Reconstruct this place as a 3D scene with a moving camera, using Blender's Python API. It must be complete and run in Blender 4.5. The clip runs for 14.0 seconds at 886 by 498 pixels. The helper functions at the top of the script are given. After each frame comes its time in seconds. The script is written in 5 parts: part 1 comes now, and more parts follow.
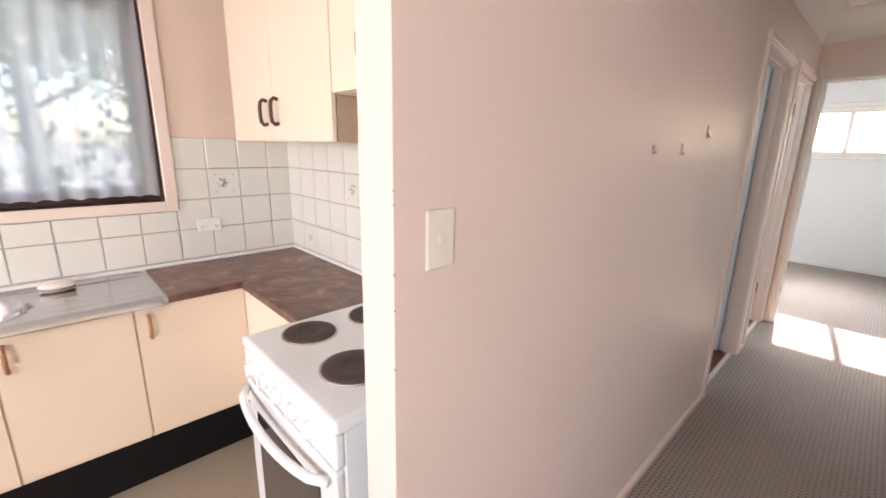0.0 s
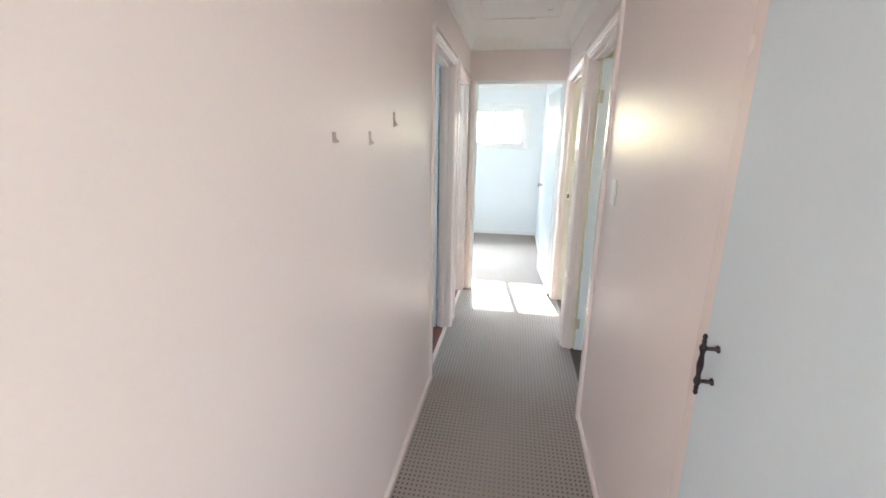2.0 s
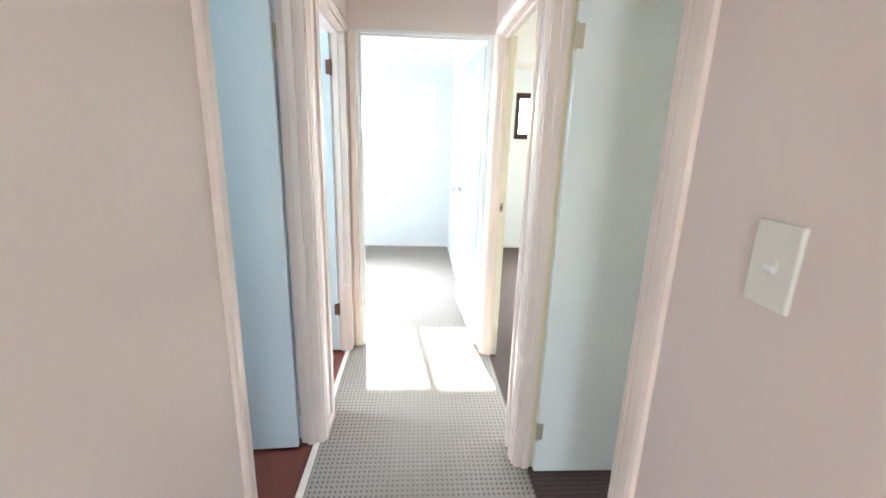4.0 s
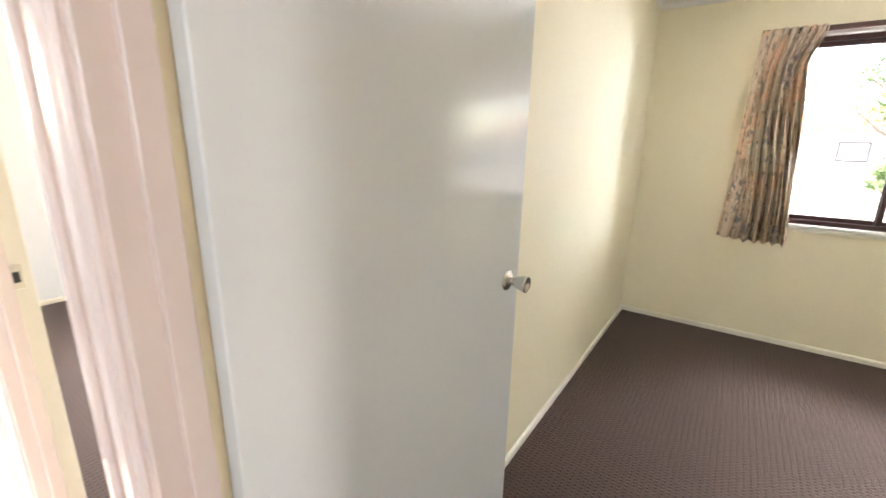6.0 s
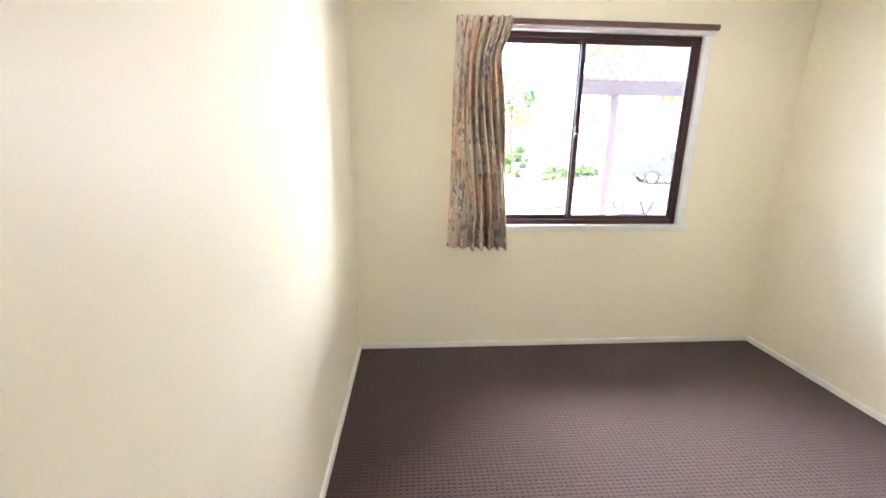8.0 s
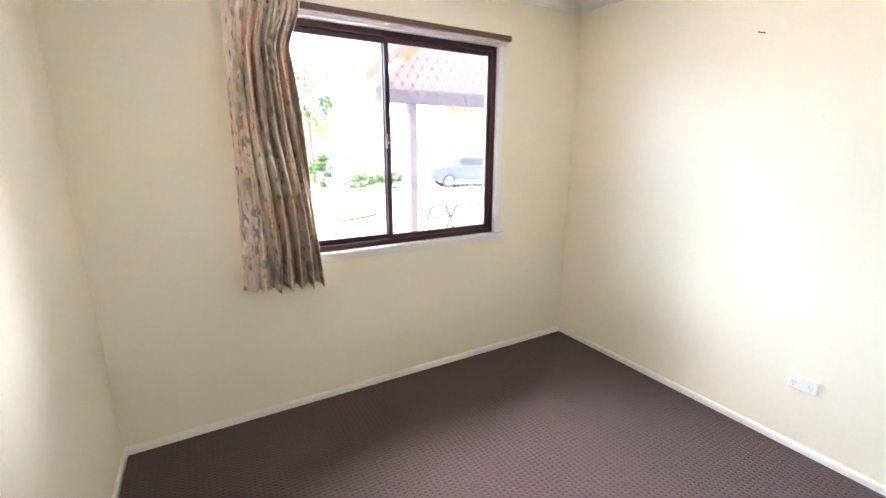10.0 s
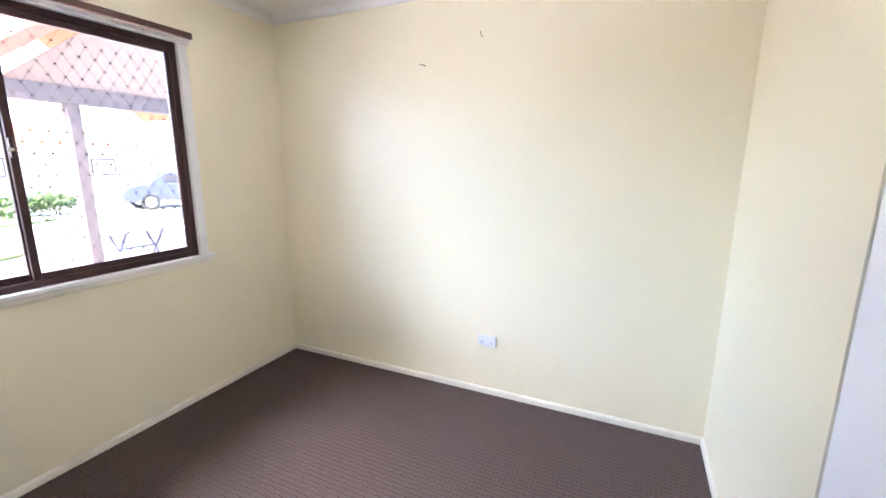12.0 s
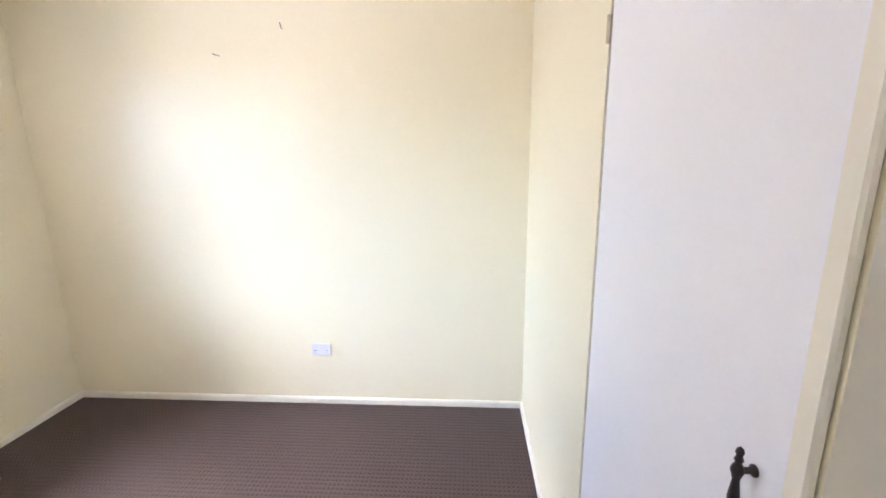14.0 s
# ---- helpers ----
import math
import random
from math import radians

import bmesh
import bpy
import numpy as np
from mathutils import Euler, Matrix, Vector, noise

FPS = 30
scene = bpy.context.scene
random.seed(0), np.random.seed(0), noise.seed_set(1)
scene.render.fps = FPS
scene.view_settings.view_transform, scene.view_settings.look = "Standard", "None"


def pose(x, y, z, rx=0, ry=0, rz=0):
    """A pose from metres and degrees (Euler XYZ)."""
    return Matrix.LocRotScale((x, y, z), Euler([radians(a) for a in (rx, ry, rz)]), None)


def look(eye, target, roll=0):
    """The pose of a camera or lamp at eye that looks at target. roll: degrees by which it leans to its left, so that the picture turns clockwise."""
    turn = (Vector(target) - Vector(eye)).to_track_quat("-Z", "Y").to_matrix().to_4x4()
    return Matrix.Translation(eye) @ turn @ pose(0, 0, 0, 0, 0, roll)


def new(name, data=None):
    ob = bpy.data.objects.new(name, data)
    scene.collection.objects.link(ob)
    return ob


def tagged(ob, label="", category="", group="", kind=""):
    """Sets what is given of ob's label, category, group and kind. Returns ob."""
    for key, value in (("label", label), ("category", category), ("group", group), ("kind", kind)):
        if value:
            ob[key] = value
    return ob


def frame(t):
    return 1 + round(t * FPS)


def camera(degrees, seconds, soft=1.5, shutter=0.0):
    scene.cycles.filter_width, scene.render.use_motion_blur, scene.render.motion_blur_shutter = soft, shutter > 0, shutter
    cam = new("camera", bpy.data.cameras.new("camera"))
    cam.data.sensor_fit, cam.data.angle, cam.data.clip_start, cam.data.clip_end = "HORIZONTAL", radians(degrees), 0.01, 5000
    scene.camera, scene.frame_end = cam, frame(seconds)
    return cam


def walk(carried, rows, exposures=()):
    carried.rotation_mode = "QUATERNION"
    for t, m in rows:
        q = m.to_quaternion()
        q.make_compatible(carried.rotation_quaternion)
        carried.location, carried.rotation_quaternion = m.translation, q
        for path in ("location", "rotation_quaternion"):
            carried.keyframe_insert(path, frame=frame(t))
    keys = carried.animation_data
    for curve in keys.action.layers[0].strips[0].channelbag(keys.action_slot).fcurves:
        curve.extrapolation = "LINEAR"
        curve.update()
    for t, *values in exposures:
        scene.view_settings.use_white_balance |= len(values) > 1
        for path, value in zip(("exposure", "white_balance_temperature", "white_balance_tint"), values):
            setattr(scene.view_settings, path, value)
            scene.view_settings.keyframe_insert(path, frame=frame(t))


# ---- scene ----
cam = camera(93.5, 14.0, soft=1.6, shutter=0.15)
PATH = [
    (0, (0.552, -0.187, 1.497), (-0.852, 1.154, 1.019), 1.1),
    (0.5, (0.568, -0.147, 1.496), (-0.555, 1.435, 1.012), 1.1),
    (1, (0.581, -0.098, 1.498), (-0.243, 1.658, 1.01), 1.0),
    (1.5, (0.533, 0.023, 1.491), (-0.008, 1.886, 1.004), 0.9),
    (2, (0.467, 0.237, 1.489), (0.149, 2.15, 0.999), 1.0),
    (2.2, (0.432, 0.352, 1.485), (0.205, 2.278, 0.997), 0.9),
    (4.3, (0.446, 1.87, 1.437), (0.677, 3.791, 0.931), 2.0),
    (4.5, (0.458, 1.993, 1.44), (0.793, 3.898, 0.932), 2.1),
    (5, (0.491, 2.295, 1.431), (1.243, 4.076, 0.919), 1.8),
    (5.5, (0.57, 2.53, 1.419), (1.797, 4.027, 0.915), 1.4),
    (6, (0.749, 2.728, 1.415), (2.341, 3.827, 0.906), 1.1),
    (6.5, (0.993, 2.864, 1.384), (2.81, 3.537, 0.889), 0.8),
    (7, (1.228, 2.945, 1.398), (3.139, 3.265, 0.901), 0.5),
    (9.3, (2.164, 3.002, 1.49), (4.0, 2.387, 0.989), 0.3),
    (9.5, (2.169, 2.97, 1.489), (3.972, 2.26, 0.993), 0.0),
    (10, (2.177, 2.904, 1.468), (3.861, 1.933, 0.995), 0.1),
    (10.5, (2.192, 2.903, 1.455), (3.681, 1.645, 1.008), 0.5),
    (11, (2.171, 2.867, 1.463), (3.449, 1.392, 1.026), 0.6),
    (11.5, (2.158, 2.848, 1.458), (3.195, 1.19, 1.039), 0.5),
    (12, (2.111, 2.811, 1.441), (2.927, 1.029, 1.04), 0.2),
    (12.5, (2.078, 2.788, 1.453), (2.673, 0.922, 1.046), -0.1),
    (13, (2.047, 2.769, 1.453), (2.448, 0.852, 1.046), -0.3),
    (13.5, (2.017, 2.754, 1.459), (2.254, 0.813, 1.043), -0.5),
    (14, (1.989, 2.746, 1.463), (2.116, 0.795, 1.041), -0.7),
]
walk(cam, [(t, look(eye, target, roll)) for t, eye, target, roll in PATH],
     exposures=[(0.0, 3.58, 6950, 21), (1.0, 3.85, 6150, 9), (2.2, 4.1, 6000, 7), (4.3, 4.42, 6000, 6), (5.0, 4.25, 6250, 11), (5.5, 4.28, 6500, 16),
                (6.0, 4.5, 6700, 18), (7.0, 4.78, 6200, 20), (9.5, 4.58, 6150, 25), (11.5, 4.36, 5950, 26), (14.0, 4.5, 6150, 26)])


# ---- world, sun, large lights ----
TO_SUN = Vector((-0.128, 1.0, 0.566)).normalized()
world = bpy.data.worlds.new("world")
scene.world = world
world.use_nodes = True
wn = world.node_tree.nodes
sky = wn.new("ShaderNodeTexSky")
sky.sky_type, sky.sun_disc = "NISHITA", False
sky.sun_elevation = math.asin(TO_SUN.z)
sky.sun_rotation = math.atan2(TO_SUN.x, TO_SUN.y)
sky.air_density, sky.dust_density, sky.ozone_density = 1.0, 0.6, 1.0
world.node_tree.links.new(sky.outputs["Color"], wn["Background"].inputs["Color"])
wn["Background"].inputs["Strength"].default_value = 0.10

sun = new("sun", bpy.data.lights.new("sun", "SUN"))
sun.data.energy, sun.data.angle, sun.data.color = 3.0, radians(0.6), (1.0, 0.94, 0.86)
sun.matrix_world = look((0, 12, 9), Vector((0, 12, 9)) - TO_SUN)


def area_lamp(name, eye, target, sx, sy, watts, colour=(0.9, 0.95, 1.0), spread=180):
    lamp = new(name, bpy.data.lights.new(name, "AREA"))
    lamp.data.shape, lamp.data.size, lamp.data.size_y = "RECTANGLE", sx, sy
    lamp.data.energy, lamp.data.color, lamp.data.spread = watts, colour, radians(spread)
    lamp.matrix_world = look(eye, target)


# daylight lamps at unseen windows of the living room, toilet and bathroom
area_lamp("living_window_light", (2.35, -3.205, 1.5), (2.35, 0, 1.2), 1.8, 1.0, 9.0, (0.96, 0.97, 1.0))
# added fill for hall and kitchen, no window known here
area_lamp("living_west_fill", (-0.8, -3.205, 1.5), (-0.8, 0, 1.2), 0.9, 0.9, 5.0, (0.95, 0.97, 1.0))
area_lamp("toilet_window_light", (-1.915, 2.5, 1.72), (0, 2.5, 1.2), 1.0, 0.85, 1.2, (0.75, 0.9, 1.0))
area_lamp("bathroom_window_light", (-1.915, 3.975, 1.72), (0, 3.975, 1.2), 0.7, 0.85, 3.5, (0.85, 0.94, 1.0))
# added fill for the end room, no west window known
area_lamp("far_room_west_fill", (-2.705, 5.9, 1.5), (0, 5.9, 1.3), 1.3, 1.0, 2.5, (0.84, 0.92, 1.0))
# unseen lamps added outside the bedroom window, in place of sky light
area_lamp("bedroom_south_fill", (9.3, 5.2, 3.15), (4.2, 1.5, 1.25), 4.8, 2.2, 17.0, (0.58, 0.78, 1.0), 100)
area_lamp("bedroom_north_fill", (8.1, -3.2, 1.8), (4.3, 2.2, 1.4), 3.0, 1.6, 16, (0.76, 0.88, 1.0), 100)
area_lamp("bedroom_floor_fill", (6.4, 1.95, 3.5), (2.8, 1.95, 0.3), 2.2, 0.9, 25, (0.85, 0.93, 1.0), 130)
# added lamp low outside, hidden by the sill, standing for sunlit ground bounce
area_lamp("bedroom_ceiling_fill", (6.0, 1.95, -0.1), (2.8, 1.95, 2.4), 2.4, 1.2, 19, (0.95, 0.97, 1.0), 130)
# added beyond the end room's high window, in place of sky light
area_lamp("far_room_light", (-0.15, 7.62, 2.05), (-0.15, 6.4, 0.8), 1.4, 0.6, 6.5, (0.84, 0.92, 1.0), 70)
# added fill for the second bedroom, no east window known
area_lamp("second_bedroom_east_fill", (4.485, 5.4, 1.5), (2.0, 5.4, 1.2), 1.2, 1.0, 4, (0.95, 0.97, 1.0))
# the same beyond the second bedroom's high window
area_lamp("second_bedroom_light", (2.3, 7.62, 2.05), (2.3, 6.4, 0.8), 1.1, 0.6, 7, (0.95, 0.97, 1.0), 70)


# ---- materials ----
def ramp_mix(nt, fac, a, b):
    mix = nt.nodes.new("ShaderNodeMix")
    mix.data_type = "RGBA"
    nt.links.new(fac, mix.inputs[0])
    mix.inputs[6].default_value, mix.inputs[7].default_value = (*a, 1), (*b, 1)
    return mix


def mat(name, base, rough=0.5, var=0.06, scale=3.0, fine=60.0, bump=0.05, metal=0.0, spec=0.5, coat=0.0, stretch=(1, 1, 1), dist=0.002):
    """A painted or plain surface: slow tone changes, fine grain, slight relief and uneven gloss."""
    m = bpy.data.materials.new(name)
    m.use_nodes = True
    nt = m.node_tree
    b = nt.nodes["Principled BSDF"]
    co = nt.nodes.new("ShaderNodeTexCoord")
    mp = nt.nodes.new("ShaderNodeMapping")
    mp.inputs["Scale"].default_value = stretch
    nt.links.new(co.outputs["Object"], mp.inputs["Vector"])
    n1, n2 = nt.nodes.new("ShaderNodeTexNoise"), nt.nodes.new("ShaderNodeTexNoise")
    n1.inputs["Scale"].default_value, n2.inputs["Scale"].default_value = scale, fine
    n1.inputs["Detail"].default_value, n2.inputs["Detail"].default_value = 4, 3
    for n in (n1, n2):
        nt.links.new(mp.outputs["Vector"], n.inputs["Vector"])
    lo, hi = [max(0, c * (1 - var)) for c in base], [min(1, c * (1 + var)) for c in base]
    mix = ramp_mix(nt, n1.outputs["Fac"], lo, hi)
    mix2 = nt.nodes.new("ShaderNodeMix")
    mix2.data_type, mix2.blend_type = "RGBA", "OVERLAY"
    mix2.inputs[0].default_value = min(1, var * 2)
    nt.links.new(mix.outputs[2], mix2.inputs[6])
    nt.links.new(n2.outputs["Color"], mix2.inputs[7])
    nt.links.new(mix2.outputs[2], b.inputs["Base Color"])
    rr = nt.nodes.new("ShaderNodeMapRange")
    rr.inputs["To Min"].default_value, rr.inputs["To Max"].default_value = rough * 0.85, min(1, rough * 1.2)
    nt.links.new(n1.outputs["Fac"], rr.inputs["Value"])
    nt.links.new(rr.outputs["Result"], b.inputs["Roughness"])
    b.inputs["Metallic"].default_value = metal
    b.inputs["Specular IOR Level"].default_value = spec
    b.inputs["Coat Weight"].default_value = coat
    if bump:
        bp = nt.nodes.new("ShaderNodeBump")
        bp.inputs["Strength"].default_value, bp.inputs["Distance"].default_value = bump, dist
        nt.links.new(n2.outputs["Fac"], bp.inputs["Height"])
        nt.links.new(bp.outputs["Normal"], b.inputs["Normal"])
    return m


def carpet(name, light, dark, pitch, worn=None):
    """Loop-pile carpet: rows of small raised loops with dark gaps between them."""
    m = mat(name, light, 0.95, 0.12, 1.3, 300, 0, spec=0.1)
    nt = m.node_tree
    b = nt.nodes["Principled BSDF"]
    co = nt.nodes.new("ShaderNodeTexCoord")
    sep = nt.nodes.new("ShaderNodeSeparateXYZ")
    nt.links.new(co.outputs["Object"], sep.inputs[0])

    def op(kind, a, c=None):
        n = nt.nodes.new("ShaderNodeMath")
        n.operation = kind
        for i, v in enumerate((a, c)):
            if v is None:
                continue
            if isinstance(v, (int, float)):
                n.inputs[i].default_value = v
            else:
                nt.links.new(v, n.inputs[i])
        return n.outputs[0]

    k = 2 * math.pi / pitch
    sx = op("SINE", op("MULTIPLY", sep.outputs["X"], k))
    sy = op("SINE", op("MULTIPLY", sep.outputs["Y"], k * 0.8))
    cell = op("MULTIPLY", op("ADD", op("MULTIPLY", sx, 0.5), 0.5), op("ADD", op("MULTIPLY", sy, 0.5), 0.5))
    gap = op("SMOOTH_MIN", op("MULTIPLY", op("MAXIMUM", op("SUBTRACT", cell, 0.38), 0.0), 2.4), 1.0)
    nz = nt.nodes.new("ShaderNodeTexNoise")
    nz.inputs["Scale"].default_value, nz.inputs["Detail"].default_value = 2.2, 3
    nt.links.new(co.outputs["Object"], nz.inputs["Vector"])
    amount = op("MULTIPLY", gap, op("ADD", op("MULTIPLY", nz.outputs["Fac"], 0.8), 0.6))
    if worn is not None:   # trodden paler along the middle of the hall
        tread = op("ADD", op("MULTIPLY", op("ABSOLUTE", op("SUBTRACT", sep.outputs["X"], worn)), 1.3), 0.45)
        amount = op("MULTIPLY", amount, op("MINIMUM", tread, 1.15))
    old = b.inputs["Base Color"].links[0].from_socket
    mix = nt.nodes.new("ShaderNodeMix")
    mix.data_type = "RGBA"
    nt.links.new(amount, mix.inputs[0])
    nt.links.new(old, mix.inputs[6])
    mix.inputs[7].default_value = (*dark, 1)
    nt.links.new(mix.outputs[2], b.inputs["Base Color"])
    fine = nt.nodes.new("ShaderNodeTexNoise")
    fine.inputs["Scale"].default_value = 500
    nt.links.new(co.outputs["Object"], fine.inputs["Vector"])
    h = op("ADD", op("MULTIPLY", op("SUBTRACT", 1.0, gap), 1.0), op("MULTIPLY", fine.outputs["Fac"], 0.5))
    bp = nt.nodes.new("ShaderNodeBump")
    bp.inputs["Strength"].default_value, bp.inputs["Distance"].default_value = 0.7, 0.004
    nt.links.new(h, bp.inputs["Height"])
    nt.links.new(bp.outputs["Normal"], b.inputs["Normal"])
    b.inputs["Sheen Weight"].default_value = 0.15
    return m


def mottled(name, stops, scale, rough=0.4, fine=25, bump=0.05, stretch=(1, 1, 1)):
    """A patchy pattern of several colours."""
    m = mat(name, stops[0][1], rough, 0.1, scale, fine, bump)
    nt = m.node_tree
    b = nt.nodes["Principled BSDF"]
    co = nt.nodes.new("ShaderNodeTexCoord")
    mp = nt.nodes.new("ShaderNodeMapping")
    mp.inputs["Scale"].default_value = stretch
    nt.links.new(co.outputs["Object"], mp.inputs["Vector"])
    n = nt.nodes.new("ShaderNodeTexNoise")
    n.inputs["Scale"].default_value, n.inputs["Detail"].default_value, n.inputs["Roughness"].default_value = scale, 6, 0.62
    n.inputs["Distortion"].default_value = 0.6
    nt.links.new(mp.outputs["Vector"], n.inputs["Vector"])
    r = nt.nodes.new("ShaderNodeValToRGB")
    while len(r.color_ramp.elements) < len(stops):
        r.color_ramp.elements.new(0.5)
    for e, (p, c) in zip(r.color_ramp.elements, stops):
        e.position, e.color = p, (*c, 1)
    nt.links.new(n.outputs["Fac"], r.inputs["Fac"])
    nt.links.new(r.outputs["Color"], b.inputs["Base Color"])
    return m


PINK = mat("pink_wall_paint", (0.76, 0.65, 0.60), 0.38, 0.035, 1.6, 90, 0.05, spec=0.38, dist=0.0015)
YELLOW = mat("pale_yellow_wall_paint", (0.84, 0.77, 0.565), 0.42, 0.03, 1.4, 90, 0.05, dist=0.0015)
# the hall's pink, warmed in the paint to stand for the kitchen's light
LITPINK = mat("warm_lit_pink_wall_paint", (0.80, 0.655, 0.56), 0.42, 0.035, 1.6, 90, 0.05, dist=0.0015)
WHITE = mat("white_wall_paint", (0.78, 0.80, 0.80), 0.4, 0.03, 1.6, 90, 0.05)
BLUEWALL = mat("pale_blue_wall_paint", (0.55, 0.68, 0.74), 0.4, 0.04, 1.6, 90, 0.05)
CEIL = mat("ceiling_paint", (0.80, 0.78, 0.74), 0.7, 0.04, 1.2, 120, 0.06)
TRIM = mat("pink_white_trim_gloss", (0.80, 0.68, 0.615), 0.25, 0.04, 5, 60, 0.03)
CREAMTRIM = mat("cream_trim_gloss", (0.80, 0.76, 0.64), 0.28, 0.04, 5, 60, 0.03)
YELLOWTRIM = mat("yellow_cream_trim_gloss", (0.74, 0.64, 0.42), 0.3, 0.05, 5, 60, 0.03)
WHITETRIM = mat("white_trim_gloss", (0.82, 0.81, 0.78), 0.28, 0.04, 5, 60, 0.03)
DOORBLUE = mat("pale_blue_grey_door_paint", (0.61, 0.655, 0.675), 0.24, 0.025, 2, 70, 0.05, dist=0.001)
# the blue door paint, lightened and greyed to stand for light on it
DOORLIT = mat("lit_blue_grey_door_paint", (0.77, 0.79, 0.775), 0.16, 0.03, 2, 70, 0.05, dist=0.001)
DOORLILAC = mat("pale_lilac_door_paint", (0.84, 0.84, 0.88), 0.35, 0.03, 2.5, 70, 0.05, dist=0.001)
CARPET = carpet("brown_loop_carpet", (0.074, 0.047, 0.037), (0.028, 0.017, 0.013), 0.0205)
HALLCARPET = carpet("grey_brown_loop_carpet", (0.33, 0.278, 0.242), (0.11, 0.086, 0.074), 0.0215, 0.45)
REDTILE = mat("dark_red_floor_tile", (0.17, 0.045, 0.03), 0.35, 0.2, 8, 80, 0.08)
VINYL = mat("beige_vinyl_floor", (0.36, 0.30, 0.23), 0.4, 0.08, 5, 120, 0.05)
PEACH = mat("peach_laminate", (0.84, 0.71, 0.57), 0.4, 0.025, 3, 90, 0.03)
PEACHEDGE = mat("brown_laminate_edge", (0.50, 0.36, 0.25), 0.5, 0.1, 6, 90, 0.05)
BLACK = mat("black_kickboard", (0.006, 0.006, 0.007), 0.4, 0.15, 5, 80, 0.05, spec=0.25)
BROWNWOOD = mat("dark_stained_wood", (0.085, 0.035, 0.020), 0.4, 0.2, 12, 120, 0.1, stretch=(1, 1, 0.2))
HANDLEWOOD = mat("tan_wood_handle", (0.36, 0.18, 0.08), 0.45, 0.15, 15, 120, 0.1)
IRON = mat("dark_antique_iron", (0.03, 0.02, 0.025), 0.42, 0.2, 40, 200, 0.2, metal=0.6)
ENAMEL = mat("white_enamel", (0.82, 0.83, 0.84), 0.16, 0.02, 4, 60, 0.02, coat=0.3)
HOTPLATE = mat("cast_iron_hotplate", (0.055, 0.035, 0.03), 0.6, 0.2, 20, 200, 0.2)
CHROME = mat("satin_chrome", (0.62, 0.60, 0.57), 0.22, 0.05, 10, 200, 0.03, metal=1.0)
STEEL = mat("brushed_stainless_steel", (0.60, 0.61, 0.63), 0.17, 0.10, 3, 160, 0.06, metal=1.0, stretch=(6, 0.4, 1))
TILE = mat("glazed_white_tile", (0.74, 0.74, 0.70), 0.14, 0.03, 5, 40, 0.03, coat=0.2)
GROUT = mat("grey_grout", (0.48, 0.455, 0.41), 0.85, 0.12, 20, 200, 0.2)
MOTIF = mat("grey_flower_glaze", (0.36, 0.37, 0.31), 0.3, 0.3, 60, 200, 0.0)
PLASTIC = mat("ivory_plastic", (0.78, 0.75, 0.68), 0.3, 0.03, 10, 100, 0.02)
WHITEPLASTIC = mat("white_plastic", (0.82, 0.82, 0.83), 0.3, 0.02, 10, 100, 0.02)
DARK = mat("dark_slot", (0.02, 0.02, 0.02), 0.6, 0.1, 10, 100, 0.0)
ALU = mat("brown_anodised_aluminium", (0.050, 0.022, 0.022), 0.35, 0.12, 10, 120, 0.04, metal=0.4)
WIRE = mat("dark_screen_wire", (0.012, 0.011, 0.010), 0.95, 0.1, 20, 200, 0.0, spec=0.05)
SOAP = mat("white_soap", (0.80, 0.76, 0.70), 0.5, 0.05, 20, 90, 0.05)
BRASSHINGE = mat("painted_hinge", (0.52, 0.47, 0.36), 0.4, 0.1, 30, 200, 0.05, metal=0.4)
RUSTHINGE = mat("brown_rusted_hinge", (0.13, 0.055, 0.035), 0.6, 0.3, 40, 200, 0.2, metal=0.3)
LAMPGLASS = mat("smoky_brown_shade", (0.10, 0.075, 0.06), 0.3, 0.15, 10, 100, 0.03)
BULB = mat("pearl_bulb", (0.85, 0.85, 0.82), 0.25, 0.02, 10, 60, 0.0)
RUST = mat("rust_stain", (0.40, 0.29, 0.20), 0.8, 0.3, 30, 100, 0.0)
LAMINATE = mottled("brown_mottled_laminate", [(0.32, (0.075, 0.038, 0.030)), (0.47, (0.155, 0.070, 0.058)), (0.58, (0.23, 0.115, 0.085)), (0.68, (0.42, 0.24, 0.13))], 9.0, 0.3)
CONCRETE = mat("pale_concrete", (0.45, 0.43, 0.40), 0.9, 0.1, 0.6, 30, 0.2, dist=0.01)
GRASS = mottled("dry_lawn", [(0.3, (0.05, 0.09, 0.02)), (0.5, (0.10, 0.15, 0.04)), (0.7, (0.20, 0.20, 0.09))], 3.0, 0.95)
BRICK = mat("cream_render", (0.55, 0.48, 0.42), 0.85, 0.08, 3, 60, 0.2)
TERRA = mat("terracotta_roof", (0.40, 0.15, 0.07), 0.8, 0.15, 5, 60, 0.2)
# terracotta darkened so the barge keeps its colour at the bright exposure
BARGE = mat("darkened_terracotta_barge_paint", (0.19, 0.078, 0.047), 0.7, 0.1, 6, 60, 0.05)
# post and gable darkened in the paint, to stand for their shade
PAINTPOST = mat("shade_dark_mauve_timber", (0.088, 0.066, 0.063), 0.6, 0.08, 6, 60, 0.05)
GABLE = mat("shade_dark_cream_boards", (0.23, 0.155, 0.118), 0.7, 0.06, 6, 60, 0.05)
BARK = mat("grey_bark", (0.16, 0.12, 0.09), 0.9, 0.3, 8, 60, 0.6, dist=0.02)
LEAF = mat("green_leaf", (0.07, 0.12, 0.03), 0.6, 0.4, 1.5, 20, 0.0)
LEAF2 = mat("yellow_green_leaf", (0.13, 0.16, 0.04), 0.6, 0.4, 1.5, 20, 0.0)
